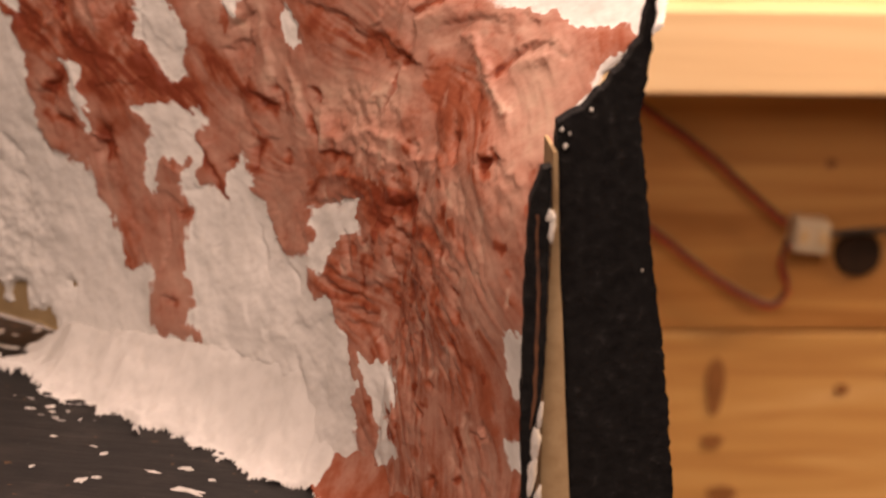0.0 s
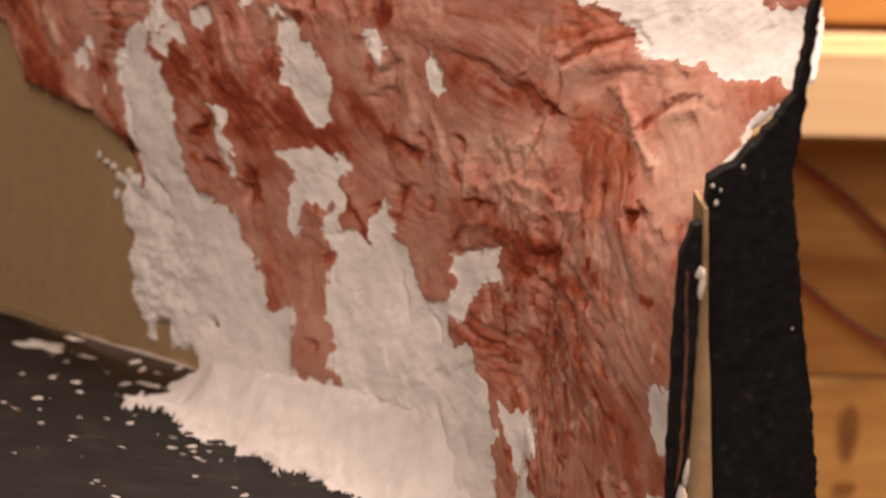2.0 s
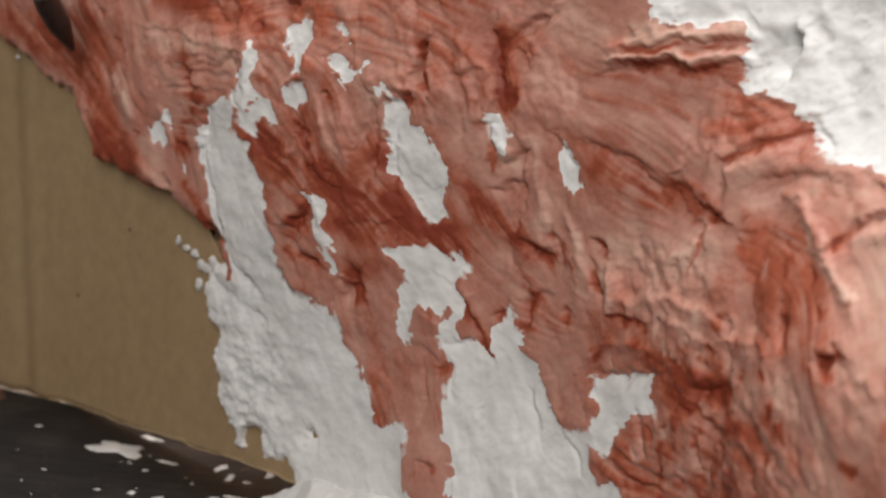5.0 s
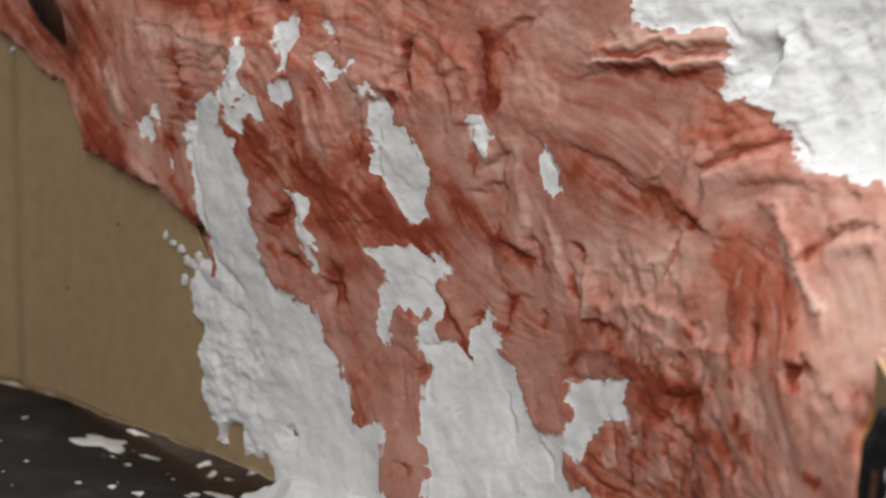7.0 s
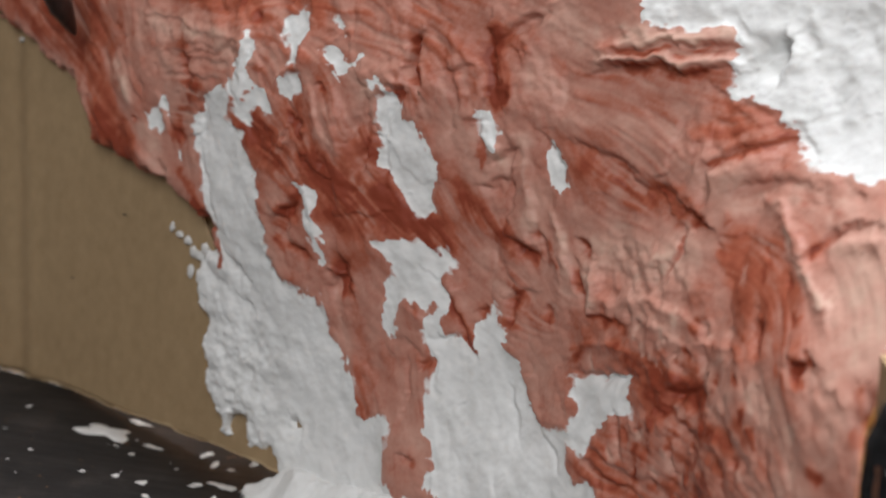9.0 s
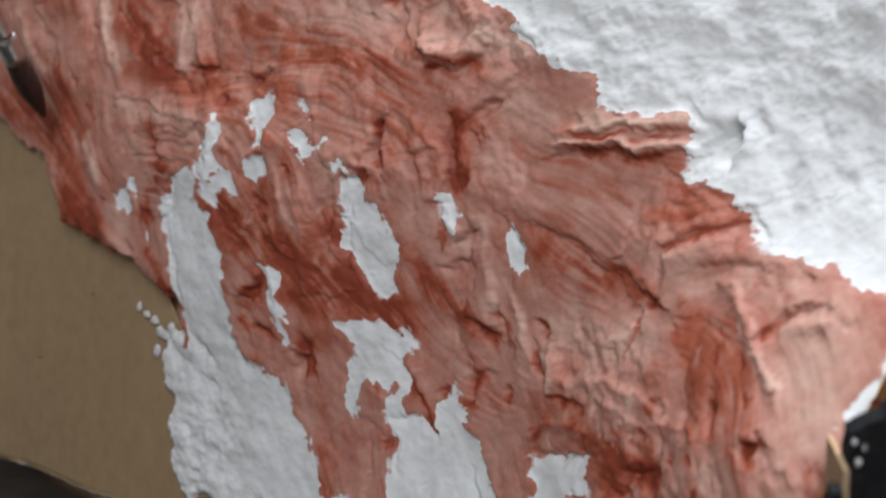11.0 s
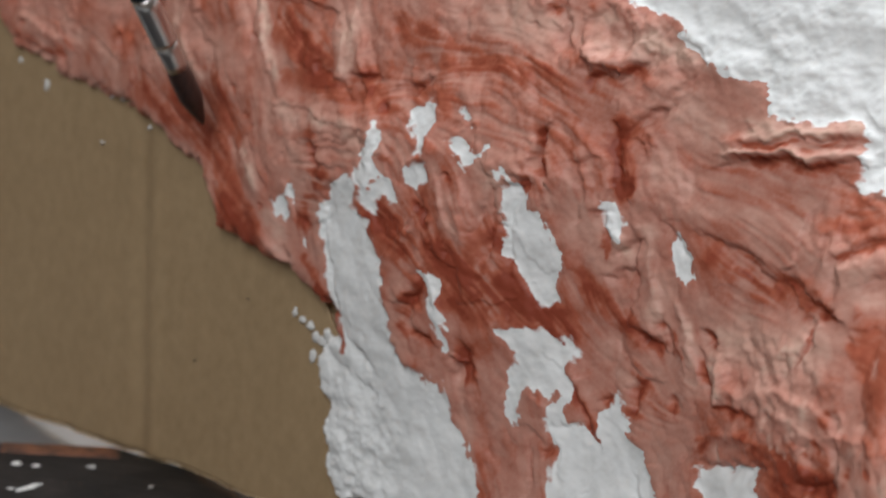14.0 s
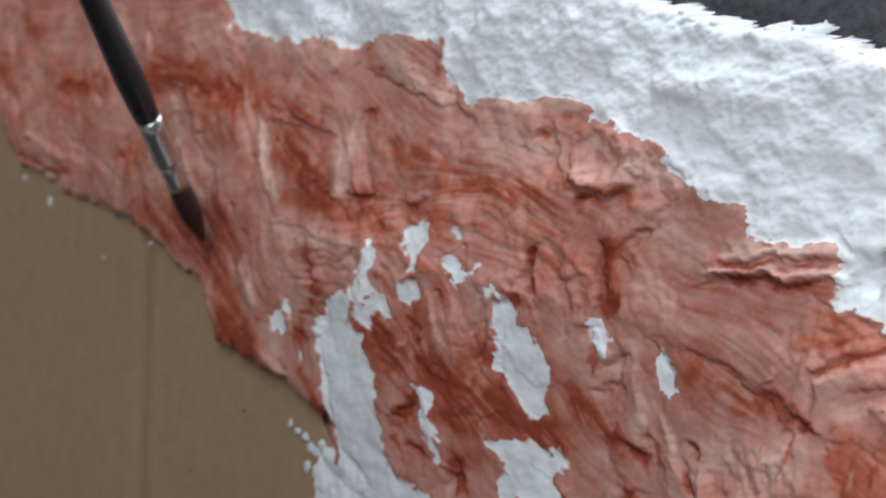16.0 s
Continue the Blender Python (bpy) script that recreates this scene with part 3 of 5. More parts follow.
groove([(-14.3, 158.5), (-8.5, 160.9)], 1.1, 1.6)
groove([(6.6, 159.2), (6.2, 150.8)], 0.9, 1.6)
groove([(13.9, 156.3), (18.5, 154.1)], 1.1, 1.8)
groove([(-140.1, 170), (-142.5, 162.9)], 0.9, 1.2)
groove([(106.4, 94.6), (108.2, 94.5)], 1.4, 2.4)
groove([(91.3, 96.3), (92.5, 91.6)], 0.9, 2.2)
groove([(74.4, 75.2), (76.9, 74.9)], 1.6, 2.2)
groove([(60.6, 45.8), (72.9, 48.2)], 0.8, 1.4)
groove([(57.5, 48.4), (70.3, 51)], 0.8, 1.4)
groove([(63.6, 43.1), (72.5, 45.2)], 0.8, 1.2)
groove([(90.2, 35.2), (93.3, 37.2)], 1.1, 1.2)
groove([(112, 46.6), (112, 39.8)], 0.9, 1.0)
groove([(112.4, 70.9), (114.8, 67.9)], 0.9, 1.4)
groove([(89.7, 76.5), (94.7, 74.2)], 1.1, 1.8)
groove([(71.8, 69.7), (88.1, 69.3)], 0.9, 1.2)
groove([(85.6, 51.8), (85.3, 40.3)], 0.8, 0.8)
groove([(102.1, 52.5), (105.8, 40)], 0.8, 0.8)
groove([(77.5, 43.1), (84.3, 32.7), (84.7, 19.9)], 1.4, 1.2)
groove([(22.9, 53.1), (29, 47.2)], 1.2, 0.9)
groove([(36.6, 29.8), (61.2, 43.8)], 1.6, 1.0)
groove([(46.9, 27.2), (54.5, 14.8)], 1.6, 1.2)
groove([(-19.9, 15.1), (-16.7, 9.4)], 0.9, 0.8)
groove([(12.5, 18.7), (36.3, 22.9)], 1.1, 0.9)
groove([(30.8, 134.8), (38.2, 137), (49.2, 138.5), (61.2, 140.4)], 1.8, -3.8)
groove([(30.6, 137.6), (40.8, 142.5), (58.9, 144.9)], 2.1, -2.6)
groove([(82, 117.7), (93.2, 112.4), (106.9, 103.6)], 1.2, -3.2)
groove([(65.7, 117), (73.2, 122.9), (84.3, 125), (93.8, 124.2)], 2.8, -2.4)
groove([(98.3, 109.8), (102.6, 114.3), (108.8, 117.6)], 1.8, -1.8)
groove([(13.9, 114.2), (18.6, 103.3), (21.9, 92.1)], 1.8, -2.6)
groove([(26.3, 99.3), (30.5, 90.5), (35.8, 85.6)], 1.4, -2.4)
groove([(40.9, 90.5), (42.9, 87.3), (43.7, 82.4)], 2.1, -3.0)
groove([(46.5, 85.3), (51.1, 86.3)], 1.6, -2.0)
groove([(58.5, 98.8), (60.7, 97.6)], 2.3, -1.8)
groove([(-44.7, 114), (-36.9, 101.7)], 1.6, -2.0)
groove([(-36.9, 114.3), (-32.4, 99.9)], 1.4, -1.8)
groove([(-68.4, 121.9), (-67.8, 112), (-67.6, 106.2)], 1.4, -3.0)
groove([(-55.2, 113.2), (-49.3, 117.3), (-49, 124.3)], 1.2, -2.2)
groove([(-53.4, 95), (-44.1, 102.9)], 1.4, -1.6)
groove([(-42.9, 88.8), (-38.6, 82.6), (-36.3, 75.8)], 1.6, -2.2)
groove([(-0.7, 79.2), (2, 72.8)], 1.2, -1.6)
groove([(39, 70.9), (47.2, 75.9), (54.6, 77.7)], 1.4, -1.8)
groove([(55.6, 84.8), (70.4, 85.4)], 1.6, -1.4)
groove([(55.6, 89.8), (66.4, 90.5)], 1.4, -1.4)
groove([(64.6, 90.5), (75.8, 88.5)], 1.4, -1.4)
groove([(75.2, 86), (89.1, 90)], 1.4, -1.4)
groove([(-9.4, 66.2), (-2, 64.6)], 1.1, -1.2)
groove([(6.3, 112.5), (9.5, 110.5)], 1.6, -2.6)
groove([(61.5, 114.7), (61.4, 125.4)], 2.1, -1.8)
groove([(-9.3, 133.2), (-1.6, 128.1)], 1.4, -1.6)
groove([(-28.9, 115.2), (-26.2, 117.8), (-28.5, 120.8)], 1.8, -1.4)
groove([(-108.8, 84.3), (-102, 79.6)], 2.5, -2.6)
groove([(-100.5, 98.8), (-95.9, 92.1)], 1.1, -2.0)
groove([(-11.1, 150.7), (-3.3, 148.7), (2, 153.6)], 2.5, -4.2)
groove([(-7.1, 162), (0.5, 158)], 2.1, -2.6)
groove([(10.6, 159.6), (18.3, 154.5), (26.5, 152.1)], 2.5, -2.2)
groove([(-125.3, 145.2), (-114.9, 127.9)], 1.4, -2.2)
groove([(-155.3, 134), (-144.2, 122.6)], 2.1, -1.8)
groove([(-91.1, 144.4), (-86.8, 131.5)], 2.5, -1.8)
groove([(-84.8, 145.4), (-79.9, 138.7)], 2.1, -1.4)
groove([(-119.9, 101.3), (-112.9, 96.4)], 2.1, -2.0)
groove([(-234.2, 124.8), (-206.6, 118.5)], 2.1, -2.2)
groove([(-86.3, 143.6), (-78.1, 134.6)], 1.4, -1.2)
groove([(-79.2, 171.2), (-67.9, 166.6), (-56.4, 160.6)], 2.8, -2.2)
groove([(-150.7, 170.5), (-141.8, 161.3)], 2.5, -2.0)
groove([(-186.4, 169.8), (-184.3, 159.3)], 2.1, -1.8)
groove([(-87.4, 146.4), (-86.1, 132.4)], 1.8, -1.4)
groove([(-220.3, 164.1), (-191.2, 160.2)], 2.5, -1.6)
groove([(-11.2, 149.1), (-4.3, 148.2)], 2.5, -2.0)
groove([(-61.8, 181.1), (-60.4, 166.1)], 1.6, -2.2)
groove([(8.9, 176.1), (36.4, 182.8)], 3.9, -1.8)
groove([(24.7, 174.4), (41.8, 183.5)], 2.8, -1.4)
groove([(55.8, 89.2), (45.2, 85.3), (41.1, 91.6)], 1.9, -2.0)
groove([(80.2, 38.2), (85.8, 26.2), (76.6, 4.7)], 1.8, -2.2)
groove([(90.5, 53.7), (87.7, 41.3)], 1.1, -0.9)
groove([(68.7, 85.4), (75.4, 84.3)], 1.4, -1.4)
groove([(28.8, 89), (32, 83.7)], 1.2, -1.6)
groove([(71.0, 144.6), (71.6, 142.4)], 2.0, 13.0)
_tears = random.Random(8)
for _ in range(70):
    _s, _z = _tears.uniform(-240, 120), _tears.uniform(12, 185)
    _a = -8 if _s > 20 and _z > 105 else (-70 if _s < -70 or _z < 75 else -52)
    _a = radians(_a + _tears.uniform(-45, 45))
    _l, _b = 2.0 + 6.0 * _tears.random() ** 2, _tears.uniform(-0.3, 0.3)
    _pts = [(_s + _l * u * math.cos(_a + _b * u), _z + _l * u * math.sin(_a + _b * u)) for u in (-1.0, -0.4, 0.2, 1.0)]
    painted = BARE[int((_z + 4) / GRID), int((_s + 312) / GRID)] > 1.0
    ledge(_pts, _tears.uniform(0.5, 1.5) if painted else _tears.uniform(0.2, 0.6), _tears.uniform(1.4, 3.2))
_pits = random.Random(12)
for _ in range(90):
    _s, _z = _pits.uniform(-240, 118), _pits.uniform(8, 170)
    if BARE[int((_z + 4) / GRID), int((_s + 312) / GRID)] > 1.5:
        groove([(_s, _z), (_s + _pits.uniform(-1.4, 1.4), _z + _pits.uniform(-1.0, 1.0))], _pits.uniform(0.5, 1.1), _pits.uniform(1.2, 3.0))
        # A darker red dab in each pit puts its shade into the tone.
        wash_and_shade([(_s, _z), (_s + 0.8, _z - 0.5)], _pits.uniform(0.7, 1.6), _pits.uniform(0.2, 0.7))

_specks = random.Random(31)
for _ in range(260):
    _s, _z = _specks.gauss(88, 24), _specks.gauss(58, 26)
    if 0 < _z < 120 and 40 < _s < 126 and BARE[int((_z + 4) / GRID), int((_s + 312) / GRID)] > 1.0:
        _l, _a = _specks.uniform(0.4, 2.4), radians(-62 + _specks.uniform(-40, 40))
        _pts = [(_s, _z), (_s + _l * math.cos(_a), _z + _l * math.sin(_a))]
        wash_and_shade(_pts, _specks.uniform(0.5, 1.2), _specks.choice((0.7, 0.5, 0.35, -0.5, -0.8)))
        groove(_pts, _specks.uniform(0.5, 0.9), _specks.uniform(-0.9, 1.3))

# Strokes that follow pits and folds also paint shade and highlight into the tone.
wash_and_shade([(-62.8, 99.3), (-51.3, 94.7)], 3.5, 0.95)
wash_and_shade([(-40.1, 95.3), (-24.9, 91.7), (-12.4, 87.5), (-5.1, 83.4)], 4.1, 1)
wash_and_shade([(-37.1, 84.4), (-24, 84.8)], 3.5, 0.7)
wash_and_shade([(-85.4, 105.2), (-92.8, 92.1)], 2.4, 0.85)
wash_and_shade([(-94, 115.4), (-88, 106.2)], 2.2, 0.6)
wash_and_shade([(-26.8, 103.9), (-18.4, 98.8)], 2.2, 0.7)
wash_and_shade([(-20, 118), (-18.5, 118)], 1.6, 0.9)
wash_and_shade([(-49.6, 106.6), (-45.1, 101.2)], 1.2, 1)
wash_and_shade([(-45.4, 86.7), (-49.4, 73.7), (-41.6, 72.1)], 2.4, 0.8)
wash_and_shade([(-29.3, 72.5), (-28.9, 67.4)], 2.4, 1.1)
wash_and_shade([(1.2, 133.2), (6.7, 121.2)], 2.0, 0.9)
wash_and_shade([(15.1, 89.5), (22.9, 87.6)], 1.9, 0.8)
wash_and_shade([(2.3, 98), (12.5, 90.9)], 2.7, 0.5)
wash_and_shade([(34.8, 111.4), (51.6, 110.9), (64, 110.1)], 3.0, 0.5)
wash_and_shade([(65.3, 109.6), (66, 109.3)], 1.8, 1)
wash_and_shade([(2.4, 70.1), (9.5, 62.1)], 1.8, 0.7)
wash_and_shade([(20.5, 76.8), (19.9, 71.1)], 1.6, 0.7)
wash_and_shade([(66.4, 72.9), (79.7, 76.8)], 3.2, 0.65)
wash_and_shade([(75.3, 75.3), (79.9, 77.3)], 1.5, 0.8)
wash_and_shade([(87.3, 73.7), (95, 75.3)], 3.0, 0.55)
wash_and_shade([(70.5, 69.3), (72.9, 70.9)], 1.2, 0.7)
wash_and_shade([(51.3, 50.6), (59.7, 49.9)], 2.7, 0.5)
wash_and_shade([(39.4, 69.8), (45.5, 75)], 1.2, 0.6)
wash_and_shade([(36.5, 93.7), (38.4, 93.5)], 1.1, 1.1)
wash_and_shade([(36.9, 87.3), (44.3, 80.7)], 1.2, 0.6)
wash_and_shade([(45.6, 80.9), (53.8, 83.4)], 0.9, 0.8)
wash_and_shade([(64.3, 105.7), (62.6, 96.1)], 0.8, 0.9)
wash_and_shade([(92.9, 96.6), (93.6, 91.8)], 0.8, 1)
wash_and_shade([(105.7, 94.7), (107.9, 95.2)], 1.1, 1)
wash_and_shade([(36.5, 133.5), (45.1, 136.2), (55.5, 136.6)], 1.4, 0.7)
wash_and_shade([(34.2, 138), (59.6, 143)], 0.8, 0.5)
wash_and_shade([(64.1, 119.6), (79.3, 127.9)], 0.8, 0.5)
wash_and_shade([(97.4, 113.2), (102, 117.1)], 1.1, 0.5)
wash_and_shade([(23.2, 93.8), (29, 87.4)], 1.1, 0.7)
wash_and_shade([(86.8, 96.2), (76.8, 106.1)], 5.4, 0.3)
wash_and_shade([(-16.5, 129.2), (-12.8, 121.2)], 0.9, 0.8)
wash_and_shade([(-85.1, 73.8), (-78.6, 70.1)], 1.2, 0.8)
wash_and_shade([(-90.7, 80.9), (-82.6, 73.7)], 1.2, 0.5)
wash_and_shade([(58.8, 77.3), (73, 79.2)], 3.8, 0.4)
wash_and_shade([(3.2, 113.1), (5.1, 104.1)], 1.1, 0.7)
wash_and_shade([(-22.9, 40.5), (-18.2, 34.5)], 1.9, 0.35)
wash_and_shade([(122.6, 83.1), (122.2, 89.9)], 1.6, 0.6)
wash_and_shade([(-151.5, 113), (-116.4, 85.7)], 5.1, 0.65)
wash_and_shade([(-125.2, 84.4), (-111.9, 81.1)], 3.2, 1)
wash_and_shade([(-170.8, 114.4), (-155.9, 106.2)], 1.9, 0.45)
wash_and_shade([(-112.8, 140.8), (-93.7, 128.7)], 4.1, 0.5)
wash_and_shade([(-141.1, 124.8), (-122.1, 107.3)], 2.7, 0.5)
wash_and_shade([(-91.6, 111), (-89.5, 106.8)], 1.1, 1)
wash_and_shade([(-69.6, 144.9), (-58.7, 148.2)], 2.7, 0.3)
wash_and_shade([(-8.4, 145.1), (2.6, 149.3)], 1.2, 0.8)
wash_and_shade([(-17.2, 130.5), (-14.1, 121.6)], 1.1, 0.8)
wash_and_shade([(-235.1, 117.3), (-212.4, 114.8)], 1.9, 0.6)
wash_and_shade([(-184, 126.2), (-180.5, 122.6)], 0.9, 1)
wash_and_shade([(-220.7, 143.3), (-162, 151.7), (-103.2, 151.1)], 3.2, 0.5)
wash_and_shade([(-114.6, 143.6), (-84.2, 128.1)], 4.3, 0.45)
wash_and_shade([(-77.5, 134), (-75.6, 129.7)], 2.2, 0.8)
wash_and_shade([(1.9, 136.1), (7.6, 122)], 2.2, 0.7)
wash_and_shade([(-51, 141.9), (-20.9, 143)], 4.1, 0.35)
wash_and_shade([(-177.3, 154.8), (-138.6, 153.3)], 4.1, 0.4)
wash_and_shade([(99.5, 110.2), (113.2, 101.9), (120.3, 85.1)], 6.8, -0.44)
wash_and_shade([(71.8, 117.4), (96.8, 120.3)], 4.6, -0.7)
wash_and_shade([(109.1, 115.2), (120, 104.4)], 8.1, -0.55)
wash_and_shade([(33.8, 141.6), (58.2, 145.1)], 1.6, -0.9)
wash_and_shade([(31.3, 135.3), (60.6, 140.3)], 0.9, -0.9)
wash_and_shade([(18.9, 141.1), (30.1, 134.4)], 3.5, -0.6)
wash_and_shade([(14.5, 113.7), (21.4, 94.6)], 1.9, -0.7)
wash_and_shade([(40, 90.2), (44.2, 82.6)], 1.5, -1.1)
wash_and_shade([(40.2, 96.1), (63.2, 97.9)], 4.6, -0.55)
wash_and_shade([(58.5, 98.8), (60.7, 97.6)], 1.4, -1.2)
wash_and_shade([(26.4, 98.7), (33.8, 86.3)], 1.2, -0.8)
wash_and_shade([(-43.9, 114.2), (-34, 99.5)], 2.7, -0.6)
wash_and_shade([(-30.3, 118.4), (-28.2, 116.1)], 3.8, -0.7)
wash_and_shade([(-105.5, 88.3), (-99.4, 78.7)], 3.0, -0.7)
wash_and_shade([(-142, 97.9), (-115.6, 89.1)], 4.6, -0.35)
wash_and_shade([(55.6, 84.8), (70.4, 85.4)], 4.1, -0.4)
wash_and_shade([(107.5, 83.5), (112.9, 73)], 5.4, -0.35)
wash_and_shade([(-76, 117.6), (-66.4, 115.2)], 1.4, -0.5)
wash_and_shade([(-95, 118.3), (-74.6, 120.7)], 1.1, -0.5)
wash_and_shade([(89.8, 112.4), (106.6, 104)], 0.9, -1.3)
wash_and_shade([(6.3, 112.5), (11.7, 105.7)], 1.8, -0.8)
wash_and_shade([(24.7, 121.9), (40.1, 122.9)], 2.7, -0.35)
wash_and_shade([(2.5, 87), (17, 77.1)], 2.7, -0.3)
wash_and_shade([(66.1, 103), (78.9, 95.3)], 4.1, -0.35)
wash_and_shade([(-17.8, 55.7), (1, 32.4)], 4.1, -0.2)
wash_and_shade([(-125.5, 110.8), (-113.7, 94.3)], 2.7, -0.3)
wash_and_shade([(-156.6, 133.7), (-141.8, 119.8)], 2.0, -0.8)
wash_and_shade([(-124.1, 143.8), (-114.7, 128.7)], 1.2, -1.1)
wash_and_shade([(-106.5, 118.5), (-78.2, 120.4)], 3.2, -0.6)
wash_and_shade([(-91.1, 144.4), (-86.2, 131.6)], 3.2, -0.7)
wash_and_shade([(-53.5, 154.7), (-18.9, 154.7)], 5.4, -0.55)
wash_and_shade([(-8.5, 152.4), (12.3, 154.7)], 3.5, -0.65)
wash_and_shade([(-118.7, 101.6), (-112.9, 96.4)], 1.9, -0.9)
wash_and_shade([(-62.8, 138.8), (-31.2, 143)], 1.9, 0.2)
wash_and_shade([(-216.9, 129.4), (-182.6, 117.4)], 3.2, -0.4)
wash_and_shade([(-225.5, 161.6), (-191.2, 160.2)], 6.8, -0.35)
wash_and_shade([(-124.4, 144.5), (-110.8, 127.9)], 1.2, -1)
wash_and_shade([(-88.2, 154.2), (-85.3, 133.4)], 2.2, -0.6)
wash_and_shade([(-86.6, 173.4), (-58.9, 161.8)], 3.5, -0.85)
wash_and_shade([(-11.2, 159), (20, 152)], 2.4, -0.6)
wash_and_shade([(-150, 168.8), (-100.5, 168.4)], 3.5, -0.6)
wash_and_shade([(-259.5, 155.5), (-240, 142.5)], 5.4, -0.3)
wash_and_shade([(-45.4, 162.3), (-15.7, 167.6)], 1.9, -0.7)
wash_and_shade([(26.9, 139.8), (60.1, 144.7)], 1.2, -0.5)



STROKES = []


def stroke(s, z, angle):
    """The way the trowel and the brush went at one place."""
    STROKES.append((s, z, radians(angle)))


stroke(-139.35, 95.4, -25)
stroke(-130.9, 102.6, -66)
stroke(-83.15, 116.9, 4)
stroke(-82.1, 106.7, 17)
stroke(-38.3, 111.15, -61)
stroke(-29.15, 130.15, 1)
stroke(-1.85, 133.95, 6)
stroke(-8.55, 115.3, -75)
stroke(-74.75, 91.85, -76)
stroke(-55.4, 97.45, -25)
stroke(-23.7, 89.85, -21)
stroke(-14.85, 104.45, -62)
stroke(8.75, 98.35, -40)
stroke(18.2, 77.3, -28)
stroke(4.9, 122.8, -71)
stroke(18.5, 103.3, -73)
stroke(45.95, 114.05, -12)
stroke(38, 124.45, -9)
stroke(46.35, 143.15, 8)
stroke(46.15, 137.65, 11)
stroke(72.85, 124.5, 19)
stroke(81.1, 120.4, 12)
stroke(78.45, 100.8, -22)
stroke(98.6, 109.2, -27)
stroke(56.9, 83, 1)
stroke(46.5, 72.5, 28)
stroke(-22.95, 51.15, -62)
stroke(-4.05, 48.25, -72)
stroke(66.55, 52.35, 9)
stroke(82.15, 70.2, -6)
stroke(105.5, 81, -44)
stroke(114.05, 90, -55)
stroke(-224.75, 119.2, -17)
stroke(-151.5, 121.4, -51)
stroke(-128.65, 121.45, -65)
stroke(-105.95, 138.1, -3)
stroke(-90.1, 122.55, 8)
stroke(-134.15, 90.9, -28)
stroke(-86.95, 139.8, -82)
stroke(-44.3, 140.1, -4)
stroke(-32.95, 132.4, -15)
stroke(-9.95, 146.9, -41)
stroke(-204.3, 162.3, 0)
stroke(-180.2, 151.05, 4)
stroke(-148.25, 131.4, -45)
stroke(-116.2, 135.15, -55)
stroke(-145.85, 104.65, -31)
stroke(-67.95, 163.55, -25)
stroke(-25.85, 166.75, 2)
stroke(-40.75, 179.2, 19)
stroke(7.4, 156.65, -23)
stroke(26.5, 179.35, 12)
stroke(95.8, 59.3, -15)
stroke(97.3, 35.3, -74)
stroke(118.05, 41.7, -68)
stroke(65.05, 49.3, -21)
stroke(74.55, 27.7, -68)


def flow_field():
    """The direction of the work everywhere, blended from the strokes."""
    c2, s2 = np.zeros(sv.shape), np.zeros(sv.shape)
    for s, z, a in STROKES:
        d2 = (sv - s) ** 2 + (zv - z) ** 2
        wgt = np.exp(-d2 / (2 * 11.0 ** 2)) + 2.0 / (60.0 + d2)
        c2 += wgt * math.cos(2 * a)
        s2 += wgt * math.sin(2 * a)
    return 0.5 * np.arctan2(s2, c2) + 0.35 * fbm(sv / 14, zv / 14, 500, 2)


def brushed(field, scale, reach, steps, seed):
    """Noise drawn out along the strokes: the marks of bristles and trowel; unit spread."""
    fc, fs = np.cos(field), np.sin(field)
    total = vnoise(sv / scale, zv / scale, seed)
    for sign in (-1, 1):
        ps, pz, step = sv.copy(), zv.copy(), sign * reach / (2 * steps)
        lc, ls = fc, fs
        for k in range(steps):
            ps, pz = ps + step * lc, pz + step * ls
            i = np.clip(((pz - zv[0, 0]) / GRID).astype(int), 0, sv.shape[0] - 1)
            j = np.clip(((ps - sv[0, 0]) / GRID).astype(int), 0, sv.shape[1] - 1)
            nc, nn = fc[i, j], fs[i, j]
            flip = np.where(nc * lc + nn * ls < 0, -1, 1)
            lc, ls = nc * flip, nn * flip
            total = total + (1 - 0.6 * k / steps) * vnoise(ps / scale, pz / scale, seed)
    return total / total.std()


def dabs(where, angle, along, across, seed, tilt, curve):
    """Overlapping trowel dabs: each a small tilted, slightly domed plane; the highest shows. Also gives each dab's own shade."""
    rng = np.random.RandomState(seed)
    jit, inc, shade = rng.uniform(0.1, 0.9, (2, 128, 128)), rng.uniform(-1, 1, (3, 128, 128)), rng.uniform(-1, 1, (128, 128))
    c, n = math.cos(radians(angle)), math.sin(radians(angle))
    s0, z0 = sv[where], zv[where]
    ms, mz = s0 + 0.35 * across * fbm(s0 / 7, z0 / 7, seed + 5, 3), z0 + 0.35 * across * fbm(s0 / 7, z0 / 7, seed + 9, 3)
    a, b = (ms * c + mz * n) / along + 40, (-ms * n + mz * c) / across + 40
    ia, ib = np.floor(a).astype(int), np.floor(b).astype(int)
    top, own = np.full(s0.shape, -1e9), np.zeros(s0.shape)
    for da in (-1, 0, 1):
        for db in (-1, 0, 1):
            p, q = (ia + da) & 127, (ib + db) & 127
            x, y = a - (ia + da + jit[0, p, q]), b - (ib + db + jit[1, p, q])
            hgt = 0.5 * inc[2, p, q] + tilt * (inc[0, p, q] * x + inc[1, p, q] * y) - curve * (x * x + y * y)
            own = np.where(hgt > top, shade[p, q], own)
            top = np.maximum(top, hgt)
    return top, own


